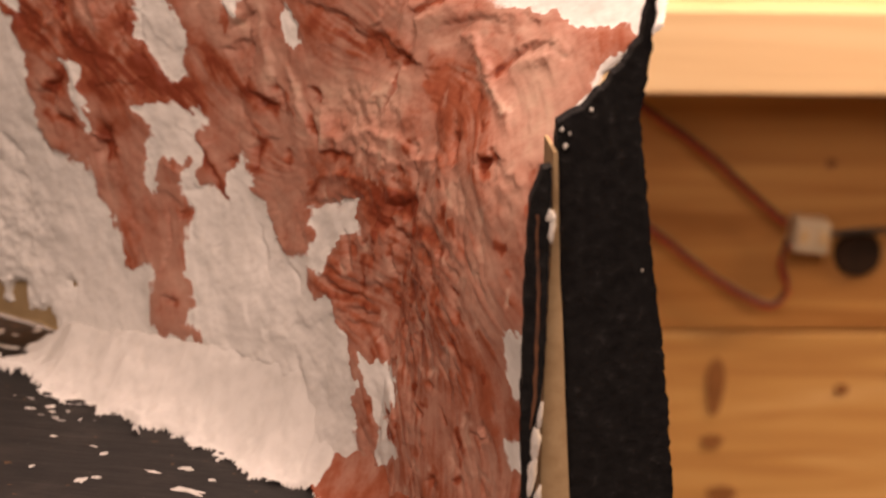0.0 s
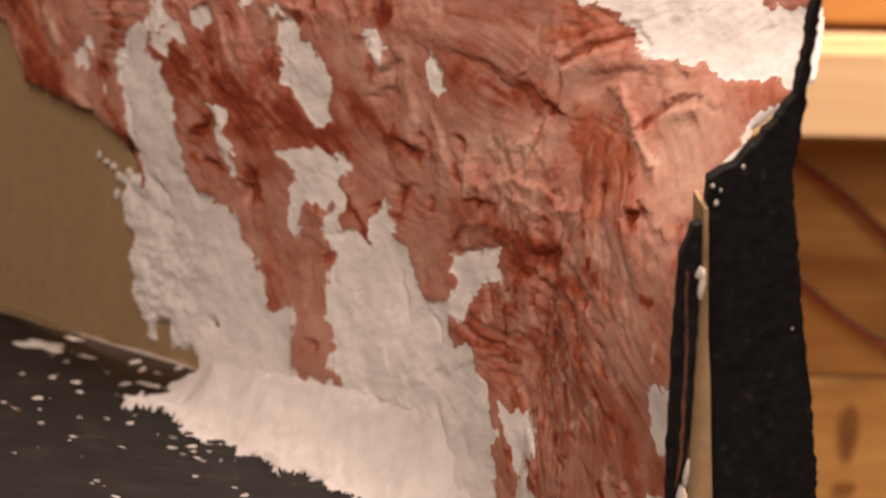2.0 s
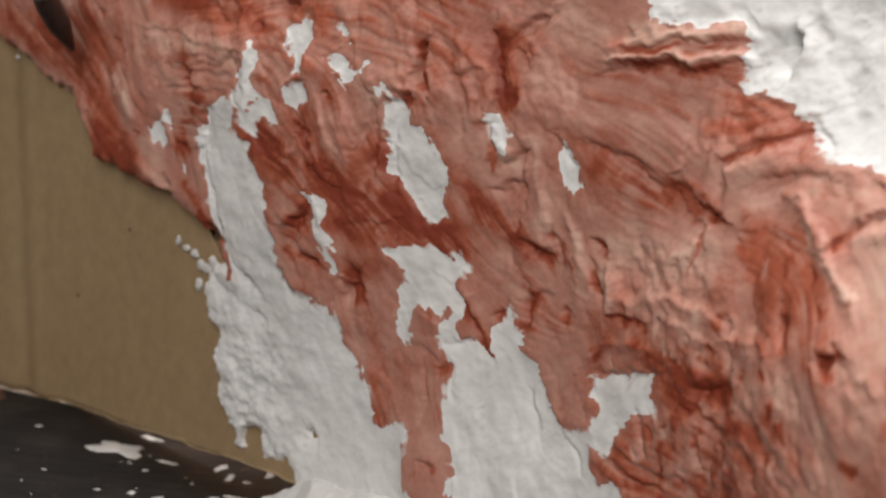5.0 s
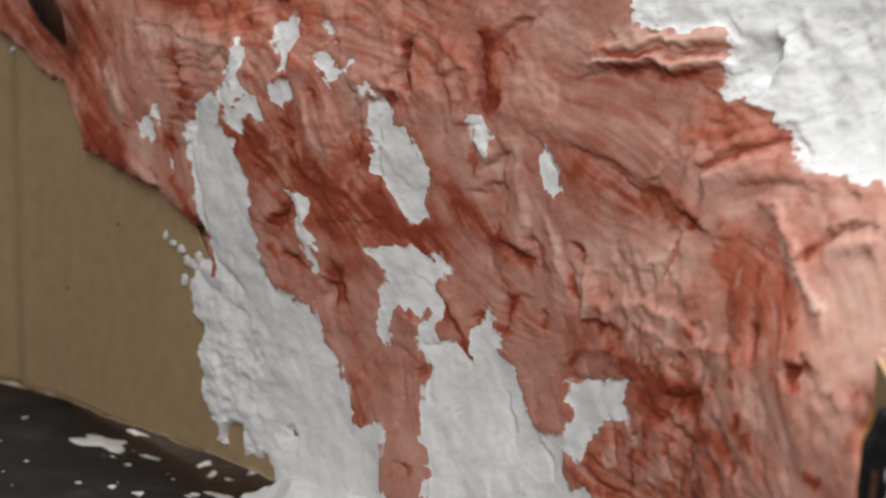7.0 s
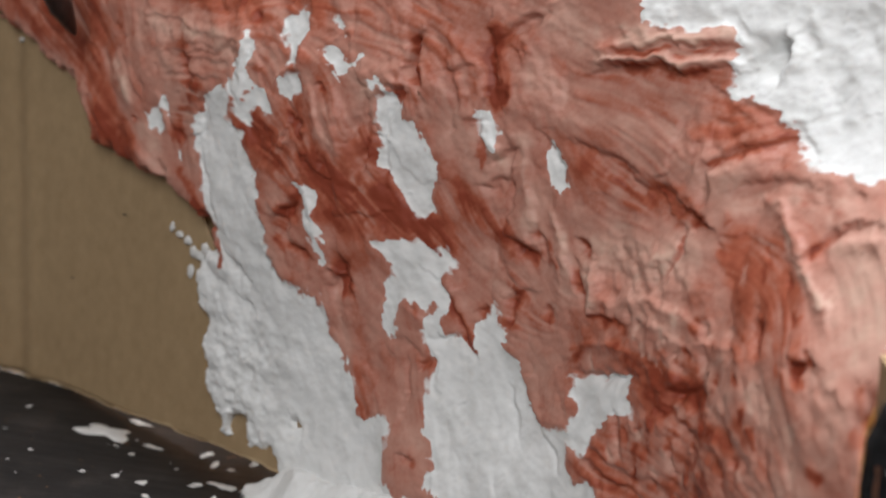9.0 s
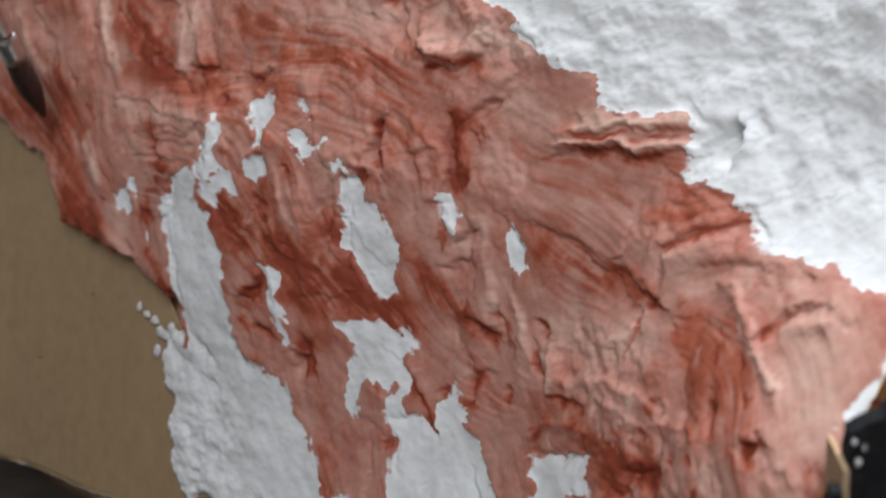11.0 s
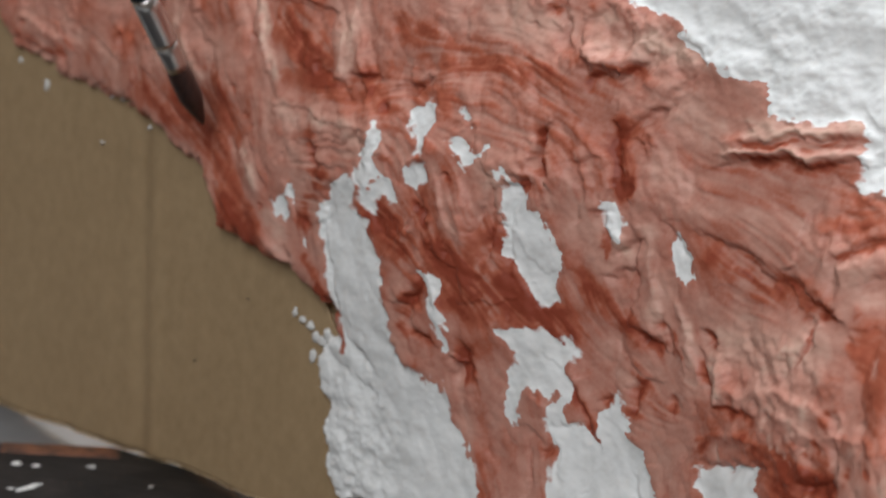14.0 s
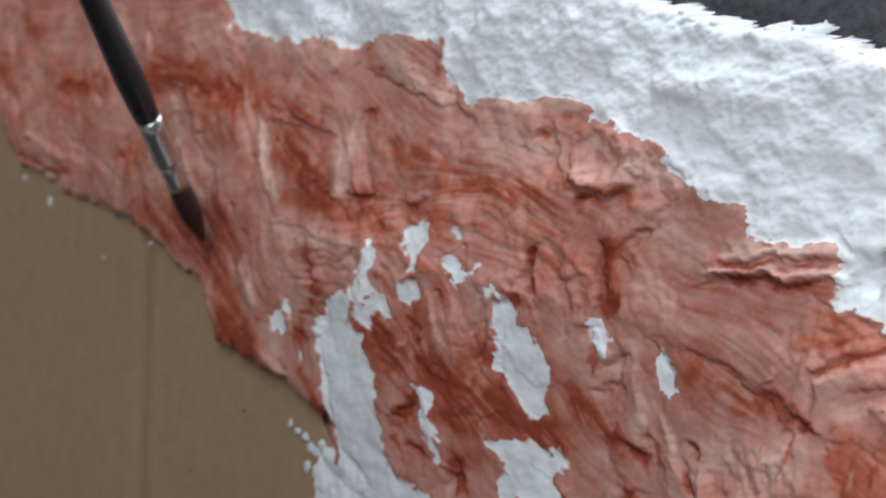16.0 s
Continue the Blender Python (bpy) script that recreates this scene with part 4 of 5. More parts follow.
HULL_LOW_LEFT = [(-46, -4), (-48.5, 11.6), (-51, 13.1), (-63.5, 10.2), (-69.1, 10.6), (-68.3, 16.8), (-74.8, 21.1), (-76.8, 30.4), (-78.9, 42.9), (-83.9, 47.9), (-84.3, 54.3),
                 (-75.7, 60.9), (-77.8, 69), (-86.7, 72.8), (-100.7, 75.4), (-111.3, 78.5)]
HULL_HIGH_LEFT = [(-127.4, 80.4), (-143.2, 95.9), (-175.8, 106.8), (-190.7, 107.5), (-206.5, 110.1), (-214.4, 109.5), (-218.1, 112.6), (-239.9, 114.5), (-248.3, 121.8),
                  (-255.8, 130.5), (-310, 150)]
HULL_TOP = [(-310, 221), (-150, 214), (-60, 203), (-17.1, 197), (-4.9, 193.1), (11.3, 191), (40.3, 191), (57, 188.3), (95, 184), (118, 164)]
HULL_RIGHT = [(126.2, 146), (135.6, 129), (132.8, 124.3), (126.1, 117.1), (125.3, 103.3), (125, 98.7), (123.3, 91.4), (126.3, 80.6), (127.9, 69), (129.9, 44.1), (132, 34.6), (134, -4)]


def hillside():
    thing = empty("plaster_hillside", "rough plaster hillside half painted terracotta pink beside brown cardboard", "model terrain", at=(0, 0, 0))
    near = np.clip((sv - 60) / 30, 0, 1)
    blend = 0.7 - 0.5 * near
    rim = inside_distance(blend * WS + (1 - blend) * sv, blend * WZ + (1 - blend) * zv, HULL_LOW_LEFT + HULL_HIGH_LEFT + HULL_TOP + HULL_RIGHT) + (1 - near) * (1.2 + 1.1 * fbm(sv / 5, zv / 5, 610, 4, 0.65))
    rim = np.minimum(rim, np.hypot((WS + 62.5) / 0.75, WZ - 13.5) - 4.2)
    cover = np.clip((BARE + 1.0) / 2.5, 0, 1)
    upper = np.clip((sv - 20) / 30, 0, 1) * np.clip((zv - 95) / 25, 0, 1)
    lower = np.clip((75 - zv) / 25, 0, 1) * np.clip((sv - 25) / 25, 0, 1)
    left = np.clip((-70 - sv) / 30, 0, 1)
    diag = np.clip(1 - upper - lower - left, 0, 1)
    parts = ((diag, -56, 1), (upper, -9, 2), (lower, -68, 3), (left, -72, 4))
    field = flow_field()
    hair = brushed(field, 0.85, 11, 9, 520)
    comb = brushed(field, 2.1, 20, 9, 530)
    sizes = ((8, 26, 11, 400, 0.9, 0.55), (-10, 11, 4.2, 420, 1.0, 0.7), (20, 4.6, 2.0, 440, 1.0, 0.7), (-25, 2.4, 1.1, 460, 1.0, 0.7))
    heights, shades = [np.zeros(sv.shape) for _ in sizes], [np.zeros(sv.shape) for _ in sizes]
    for m, a, k in parts:
        where = m > 0
        for j, (turn, along, across, seed, tilt, curve) in enumerate(sizes):
            f, g = dabs(where, a + turn, along, across, seed + k, tilt, curve)
            heights[j][where] += m[where] * f
            shades[j][where] += m[where] * g
    (big_h, mid_h, small_h, tiny_h), (big_c, mid_c, small_c, tiny_c) = heights, shades
    low = fbm(sv / 27, zv / 27, 3, 3)
    torn = np.clip(fbm(sv / 18, zv / 18, 140, 2) * 1.3 + 0.45, 0, 1)
    lumps, crumbs = fbm(sv / 8, zv / 8, 150, 4), fbm(sv / 1.9, zv / 1.9, 160, 3)
    crumbly = np.clip((55 - zv) / 20, 0, 1) * np.clip((-45 - sv) / 15, 0, 1) + np.clip((zv - 150) / 30, 0, 1) * 0.2
    rough = np.zeros(sv.shape)
    for s, z, size in ((50, 90, 11), (74, 75, 13), (58, 80, 10), (8, 107, 7), (-20, 108, 8), (-86, 111, 9), (-2, 152, 9), (15, 147, 8), (-45, 100, 9), (95, 62, 14), (-75, 57, 8), (-215, 113, 10)):
        rough += np.exp(-((sv - s) ** 2 + (zv - z) ** 2) / (2 * size ** 2))
    rough = np.clip(rough, 0, 1)
    bristle = np.clip(fbm(sv / 15, zv / 15, 540, 2) + 0.55, 0.15, 1.2)
    h = 1.2 * low + 0.62 * RELIEF
    h = h + cover * (0.85 * big_h + (0.3 + 0.7 * torn) * (1 - 0.6 * lower) * 0.85 * mid_h + rough * (0.22 * small_h + 0.12 * tiny_h + 0.2 * crumbs + 0.22 * fbm(sv / 4, zv / 3, 570, 3)) + torn * (0.46 * small_h + 0.15 * tiny_h) + 0.05 * comb + 0.05 * bristle * hair + 0.22 * lumps + torn * 0.10 * crumbs)
    h = h + (1 - cover) * ((0.34 + 0.4 * np.clip((zv - 125) / 20, 0, 1)) * lumps + 0.07 * crumbs + 0.4 * big_h + 0.18 * mid_h + 0.07 * small_h + 0.03 * comb + 0.02 * hair + (0.22 * crumbs + 0.55 * lumps + 0.5 * fbm(sv / 4.2, zv / 4.2, 155, 3)) * crumbly)
    h = h + 0.25 * cover - (5.0 - 3.8 * near) * np.exp(-np.maximum(rim, 0) / 1.1) - np.where(rim < 0, (8.0 - 5.5 * near) * np.minimum(1, -rim / 1.4), 0)
    s_edge = sv + np.clip(rim, -1.5, 0) * near * (zv < 118)
    w = base_form(s_edge, zv) - h
    vary = 0.10 * big_c + 0.12 * mid_c + torn * (0.10 * small_c + 0.06 * tiny_c) + 0.14 * bristle * hair + 0.07 * comb + 0.28 * fbm(sv / 16, zv / 16, 170, 3)
    broken = np.clip(1 + 0.24 * hair + 0.18 * comb + 0.5 * fbm(sv / 3, zv / 3, 560, 3), 0.1, 2.0)
    red_tone = np.where(TONE < 0, 0.75 * TONE, 1.1 * TONE) * broken + 0.05 + cover * np.where(vary < 0, 0.8 * vary, 0.9 * vary)
    edge = BARE + 0.35 * hair + 0.25 * comb
    sheet_mesh("rock_face", place(s_edge, w, zv), rim > -1.4 + 0.55 * near, PLASTER, thing, "torn and trowelled plaster with streaky terracotta paint and bare white patches",
               (("paint", edge), ("tone", red_tone)))
    # the foot that runs out over the base
    fs, fw = np.meshgrid(np.arange(-80, 150, 0.45), np.arange(-75, 12, 0.45))
    outline = [(-48, 4), (-57, -5), (-47, -12), (-55, -20), (-41, -25), (-22, -24.5), (-5, -25.7), (13, -21.4), (28, -20.2), (39, -21.2), (48, -24.7), (60, -23), (92, -31), (128, -48), (140, -44), (120, 10)]
    ox, oy = fs + 4.5 * fbm(fs / 11, fw / 11, 180, 4, 0.6) + 0.8 * fbm(fs / 2.2, fw / 2.2, 186, 2), fw + 4.2 * fbm(fs / 11, fw / 11, 190, 4, 0.6) + 1.2 * fbm(fs / 2.6, fw / 2.6, 196, 2)
    d = inside_distance(ox, oy, outline)
    d = d + np.exp(-np.abs(d) / 7) * 5.0 * fbm(fs / 8, fw / 5, 640, 3, 0.5)
    calm = inside_distance(fs + 2.5 * fbm(fs / 16, fw / 16, 185, 2), fw, outline)
    back = np.clip((fw - base_form(fs, 8 + 0 * fs) + 26) / 26, 0, 1.3)
    z = np.where(d > 0, 1.1 * (1 - np.exp(-d / 0.7)) + 0.05 * np.maximum(calm, 0) + 17.0 * back ** 2.6 * np.clip(calm / 12, 0, 1), 1.2 * d)
    z = z + np.clip(d / 3, 0, 1) * (1.5 * fbm(fs / 12, fw / 12, 200, 4) + 0.45 * fbm(fs / 4.5, fw / 4.5, 205, 3) + 0.16 * fbm(fs / 1.8, fw / 1.8, 210, 2))
    sheet_mesh("spread_foot", place(fs, fw, z), z > -0.5, PLASTER, thing, "white plaster foot smeared over the black base",
               (("paint", np.where((fs > 62) & (d > 0), fs - 66 + 6 * fbm(fs / 9, fw / 9, 220), -3.0)), ("tone", 0.4 + 0.4 * fbm(fs / 5, fw / 5, 230))))


# ---- setting ----
def room():
    tagged(part("ground", box(-2.6, -2.6, -0.80, 2.6, 2.6, -0.75), FLOORP), "plain brown workshop floor", "floor", kind="structure")
    tagged(part("ceiling", box(-2.6, -2.6, 1.75, 2.6, 2.6, 1.80), CEILP), "plain white ceiling", "ceiling", kind="structure")
    tagged(part("wall_north", box(-2.6, 2.55, -0.75, 2.6, 2.6, 1.75), WALLP), "plain pale room wall", "wall", kind="structure")
    tagged(part("wall_south", box(-2.6, -2.6, -0.75, 2.6, -2.55, 1.75), WALLP), "plain pale room wall", "wall", kind="structure")
    tagged(part("wall_east", box(2.55, -2.55, -0.75, 2.6, 2.55, 1.75), WALLP), "plain pale room wall", "wall", kind="structure")
    tagged(part("wall_west", box(-2.6, -2.55, -0.75, -2.55, 2.55, 1.75), WALLP), "plain pale room wall", "wall", kind="structure")


def bench():
    thing = empty("workbench", "grey topped workbench that carries the model", "workbench", at=(0, 0, 0))
    part("bench_top", box(-0.95, -0.12, -0.042, 0.10, 0.50, -0.012, 0.002), GREY, thing)
    for x in (-0.90, 0.05):
        for y in (-0.07, 0.45):
            part("leg", box(x - 0.025, y - 0.025, -0.75, x + 0.025, y + 0.025, -0.042, 0.003), PINE, thing)


def base_board():
    """The black base of the model, with a raw brown back edge."""
    thing = empty("model_base_board", "black painted base board with a raw brown edge", "base board", at=(0, 0, 0))
    ring = [(-340, -246), (-183.5, -34.6), (-163, -7), (-138, 2), (-60, 14), (60, 16), (150, 14), (150, -100), (-90, -260)]
    for name, z0, z1, mat, inset in (("painted_top", -0.0035, 0.0, BASE_PAINT, 0.0), ("raw_core", -0.012, -0.0037, KNOT, 0.0006)):
        bm = bmesh.new()
        low, high = [], []
        for a, b in ring:
            p = place(np.array(a * (1 - inset)), np.array(b * (1 - inset)), np.array(0.0))
            low.append(bm.verts.new((p[0], p[1], z0)))
            high.append(bm.verts.new((p[0], p[1], z1)))
        bm.faces.new(high)
        bm.faces.new(low[::-1])
        for i in range(len(ring)):
            j = (i + 1) % len(ring)
            bm.faces.new((low[i], low[j], high[j], high[i]))
        bmesh.ops.recalc_face_normals(bm, faces=bm.faces)
        part(name, bm, mat, thing)
    bm = bmesh.new()
    rows = []
    for a, b in ((-184, -35), (-173.5, -20.8), (-163.2, -6.8)):
        rows.append([bm.verts.new(tuple(place(np.array(a + u), np.array(b - 0.74 * u), np.array(z)))) for u, z in ((-0.3, -3.2), (0.2, 0.35), (6.0 + 0.05 * (a + 173), 0.35), (7.2, -0.3))])
    for r0, r1 in zip(rows, rows[1:]):
        for k in range(3):
            bm.faces.new((r0[k], r0[k + 1], r1[k + 1], r1[k]))
    bmesh.ops.recalc_face_normals(bm, faces=bm.faces)
    part("worn_rim", bm, RIM, thing, "rim with the paint worn down to brown board")


def card_panel():
    """The upright corrugated sheet: two liners and a wavy core."""
    thing = empty("cardboard_panel", "upright brown corrugated cardboard sheet with a torn lower edge", "cardboard", at=(0, 0, 0))

    def lower(s):
        lift = np.interp(s, (-420, -300, -237, -204, -169, -140, -112, -90, -60, 0), (-12, -11.9, -11.2, -7.2, -3.4, 0.8, 3.0, 4.9, 7.0, 9.0))
        return lift + 0.5 * fbm(s / 9, 0 * s, 240, 3)

    def upper(s):
        return np.interp(s, (-420, -300, -248, -176, -143, -127, -100, -84, -60, -10), (190, 165, 138, 122, 112, 96, 88, 66, 40, 30))

    for name, w0, mat, drop in (("front_liner", 0.0, CARD, 0.0), ("back_liner", 3.0, CARD, 1.2)):
        ss, kk = np.meshgrid(np.arange(-420, -10, 1.0), np.linspace(0, 1, 60))
        zz = lower(ss) + drop + kk * (upper(ss) - lower(ss))
        fold = ss + 161 + 0.11 * zz
        crease = 0.9 * np.exp(-(fold / 4.5) ** 2) - 0.5 * np.exp(-((fold - 6) / 4) ** 2) + 0.25 * np.exp(-((fold + 12) / 5) ** 2)
        ww = w0 + crease + 0.25 * fbm(ss / 60, zz / 60, 250, 2) + (0.010 * np.sin(ss * 2 * np.pi / 6.5) if drop == 0 else 0)
        ob = sheet_mesh(name, place(ss, ww, zz), np.ones(ss.shape, bool), mat, thing)
        m = ob.modifiers.new("thick", "SOLIDIFY")
        m.thickness, m.offset = 0.0005, 0
    ss, kk = np.meshgrid(np.arange(-420, -40, 1.0), np.linspace(0, 1, 5))
    high = 1.1 + 0.5 * fbm(ss / 7, 0 * ss, 270, 3)
    sheet_mesh("torn_edge", place(ss, -0.45 - 0.35 * np.sin(np.pi * kk) + 1.2 * (1 - kk) ** 2, lower(ss) - 0.5 + kk * high), np.ones(ss.shape, bool), CARD_EDGE, thing, "pale torn lower edge of the liner")
    ss, kk = np.meshgrid(np.arange(-420, -10, 0.6), np.linspace(0, 1, 12))
    zz = lower(ss) - 0.3 + kk * (upper(ss) - 1 - lower(ss))
    sheet_mesh("fluting", place(ss, 1.75 + 0.85 * np.sin(ss * 2 * np.pi / 6.5), zz), np.ones(ss.shape, bool), CARD_EDGE, thing, "pale cut flutes of the cardboard")


def ragged(outline, step, amount, seed):
    """The outline with its edges frayed."""
    rng, line = random.Random(seed), []
    for (x0, z0), (x1, z1) in zip(outline, outline[1:] + outline[:1]):
        n = max(1, int(math.hypot(x1 - x0, z1 - z0) / step))
        for k in range(n):
            line.append((x0 + (x1 - x0) * k / n + rng.uniform(-amount, amount), z0 + (z1 - z0) * k / n + rng.uniform(-amount, amount)))
    return line


def felt_post():
    thing = empty("black_post", "black felt covered foam board post with a cream edge", "post", at=(0, 0, 0))
    part("felt_cover", prism(ragged([(0.0787, 0.1107), (0.0841, 0.1151), (0.0879, 0.1205), (0.0906, 0.1245), (0.0932, 0.1302), (0.0937, 0.1520), (0.0948, 0.1520), (0.0949, 0.1304), (0.0950, 0.1182),
                                     (0.0946, 0.1148), (0.0999, 0.0921), (0.1049, 0.0734), (0.1095, 0.0541), (0.1138, 0.0338), (0.1195, -0.0120), (0.0961, -0.0120), (0.0918, 0.0318), (0.0877, 0.0545),
                                     (0.0839, 0.0761), (0.0797, 0.1017)], 0.0011, 0.00032, 5), 0.1149, 0.1209), FELT, thing)
    part("foam_core", prism([(0.0782, 0.1056), (0.0791, 0.1057), (0.0831, 0.0793), (0.0846, 0.0722), (0.0874, 0.0555), (0.0914, 0.0329), (0.0957, -0.0120), (0.0889, -0.0120), (0.0852, 0.0324), (0.0831, 0.0526), (0.0813, 0.0743),
                             (0.0800, 0.0907)], 0.1122, 0.1293, 0.0002), FOAM, thing, "cream foam edge")
    part("black_paper", prism(ragged([(0.0757, 0.1030), (0.0776, 0.1038), (0.0789, 0.0920), (0.0803, 0.0759), (0.0815, 0.0641), (0.0817, 0.0545), (0.0817, 0.0447), (0.0835, 0.0346), (0.0875, -0.0120), (0.0844, -0.0120),
                                      (0.0808, 0.0344), (0.0777, 0.0565), (0.0755, 0.0802), (0.0744, 0.0962)], 0.0014, 0.00018, 6), 0.1067, 0.1113), FELT, thing, "thin black paper facing")
    part("torn_layer", prism(ragged([(0.0756, 0.0941), (0.0762, 0.0941), (0.0791, 0.0735), (0.0806, 0.0569), (0.0806, 0.0496), (0.0801, 0.0496), (0.0799, 0.0569), (0.0785, 0.0735)], 0.0016, 0.0002, 7), 0.1062, 0.1067), RIM, thing, "brown torn card layer between black facings")


def post_crumbs():
    """Crumbs and runs of plaster caught along the post's edge."""
    rng = random.Random(3)
    for x, y, z, kx, kz in ((0.0784, 0.1057, 0.0941, 1.4, 1.3), (0.0791, 0.1057, 0.0916, 1.0, 3.0), (0.0818, 0.1057, 0.0529, 0.9, 2.6), (0.0815, 0.1055, 0.0468, 1.5, 3.4), (0.0818, 0.1055, 0.0405, 1.5, 4.2), (0.0836, 0.1055, 0.0338, 1.3, 4.0),
                            (0.0806, 0.1135, 0.1067, 0.8, 0.6), (0.0795, 0.1140, 0.1099, 0.6, 0.5), (0.0812, 0.1140, 0.1092, 0.4, 0.4), (0.0848, 0.1141, 0.1144, 0.5, 0.5), (0.0997, 0.1143, 0.0829, 0.3, 0.3)):
        bm = bmesh.new()
        bmesh.ops.create_icosphere(bm, subdivisions=3, radius=1)
        off = rng.uniform(0, 50)
        for v in bm.verts:
            q = 1 + 0.5 * noise.noise(v.co * 1.5 + Vector((off, 0, 0))) + 0.25 * noise.noise(v.co * 4 + Vector((off, 3, 0)))
            v.co = Vector((x + v.co.x * q * 0.0006 * kx, y + v.co.y * q * 0.0007, z + v.co.z * q * 0.0010 * kz))
        for f in bm.faces:
            f.smooth = True
        tagged(part("plaster_crumb", bm, SPLAT), "white plaster crumb stuck to the black post edge", "crumb", "crumbs on the post")


def back_panel():
    thing = empty("felt_back_panel", "black felt board standing behind the plaster slope, coloured grey as if lit from above", "board", at=(0, 0, 0))
    ss, zz = np.meshgrid(np.arange(-60, 64, 2.0), np.arange(-10, 262, 2.0))
    ob = sheet_mesh("felt_sheet", place(ss, 44 + 0.3 * fbm(ss / 12, zz / 12, 260, 3), zz), np.ones(ss.shape, bool), FELT_LIT, thing)
    m = ob.modifiers.new("thick", "SOLIDIFY")
    m.thickness, m.offset = 0.006, 1


def pine_wall():
    """Pine boarding behind, a little out of level, with a ledge coloured bright as if lit."""
    turn = pose(0.25, 0.600, 0.0, 0, -5.7, 0)
    wall = empty("wall_boarding", "pine board wall behind with knots", "wall", "structure")
    wall.matrix_world = turn
    for z0, z1 in ((-0.78, -0.55), (-0.547, -0.325), (-0.322, -0.0752), (-0.0738, 0.150), (0.153, 0.40)):
        part("plank", box(-1.2, 0.0, z0, 1.2, 0.018, z1, 0.0012), PINE_PALE_LIT if z1 == -0.0752 else PINE, wall)
    for x, z, rx, rz in ((-0.012, -0.104, 0.005, 0.016), (-0.012, -0.135, 0.006, 0.004), (0.055, -0.106, 0.004, 0.003), (0.082, -0.098, 0.003, 0.003), (0.04, 0.015, 0.003, 0.003), (-0.005, -0.165, 0.008, 0.005)):
        bm = bmesh.new()
        bmesh.ops.create_circle(bm, cap_ends=True, radius=1, segments=18)
        for v in bm.verts:
            a = math.atan2(v.co.y, v.co.x)
            v.co = Vector((x + v.co.x * rx * (1 + 0.12 * math.sin(3 * a)), -0.0008, z + v.co.y * rz))
        part("knot", bm, KNOT, wall, "dark pine knot")
    ledge = empty("pine_ledge", "pale pine ledge along the board wall, coloured brighter as if lit", "shelf")
    ledge.matrix_world = turn
    part("front_board", box(-1.2, -0.050, 0.0580, 1.2, -0.001, 0.0975, 0.0012), PINE_LEDGE_LIT, ledge)
    part("top_moulding", box(-1.2, -0.024, 0.0978, 1.2, -0.001, 0.1015, 0.0008), PINE_LEDGE_LIT, ledge)
    part("upper_board", box(-1.2, -0.012, 0.107, 1.2, -0.001, 0.30, 0.0012), PINE, ledge)


def wiring():
    y = 0.590
    cable = empty("lamp_cable", "red and black twin cable stapled to pine boards", "cable")
    for name, mat, dz in (("red_core", RED, 0.0), ("black_core", BLACK, 0.0015)):
        part(name, tube([(0.10, y, 0.075 + dz), (0.16, y, 0.053 + dz), (0.189, y, 0.037 + dz), (0.22, y, 0.020 + dz), (0.25, y, -0.001 + dz), (0.268, y, -0.013 + dz)], 0.0013), mat, cable)
    loop = empty("looped_cable", "red and black cable hanging in a loop", "cable")
    for name, mat, dz in (("red_core", RED, 0.0), ("black_core", BLACK, 0.0015)):
        part(name, tube([(0.15, y, 0.004 + dz), (0.204, y, -0.025 + dz), (0.233, y, -0.043 + dz), (0.258, y, -0.0545 + dz), (0.269, y, -0.0555 + dz), (0.2745, y, -0.046 + dz), (0.269, y, -0.034 + dz), (0.270, y, -0.022 + dz)], 0.0013), mat, loop)
    block = empty("cable_connector", "small white plastic cable connector block", "connector")
    part("housing", box(0.2715, 0.583, -0.0250, 0.2895, 0.599, -0.0085, 0.0012), WHITE_PLASTIC, block)
    for x in (0.276, 0.286):
        part("port", box(x - 0.0025, 0.5822, -0.020, x + 0.0025, 0.5832, -0.013, 0.0004), CARD_EDGE, block)
    tail = empty("black_tail_cable", "black cable running from the connector", "cable")
    part("sleeve", tube([(0.2905, y, -0.0155), (0.305, y, -0.0125), (0.322, y, -0.010), (0.36, y, -0.006)], 0.0017), BLACK, tail)
    hole = empty("cable_hole", "dark disc on the pine board for the shaded inside of a round cable hole", "hole")
    # A solid dark disc on the plank paints the shade inside the hole.
    bm = bmesh.new()
    bmesh.ops.create_cone(bm, cap_ends=True, segments=28, radius1=0.0125, radius2=0.0115, depth=0.004)
    bmesh.ops.rotate(bm, verts=bm.verts, cent=(0, 0, 0), matrix=Matrix.Rotation(radians(90), 3, "X"))
    bmesh.ops.translate(bm, verts=bm.verts, vec=(0.310, 0.598, -0.026))
    part("shade_disc", bm, HOLE_SHADE, hole)


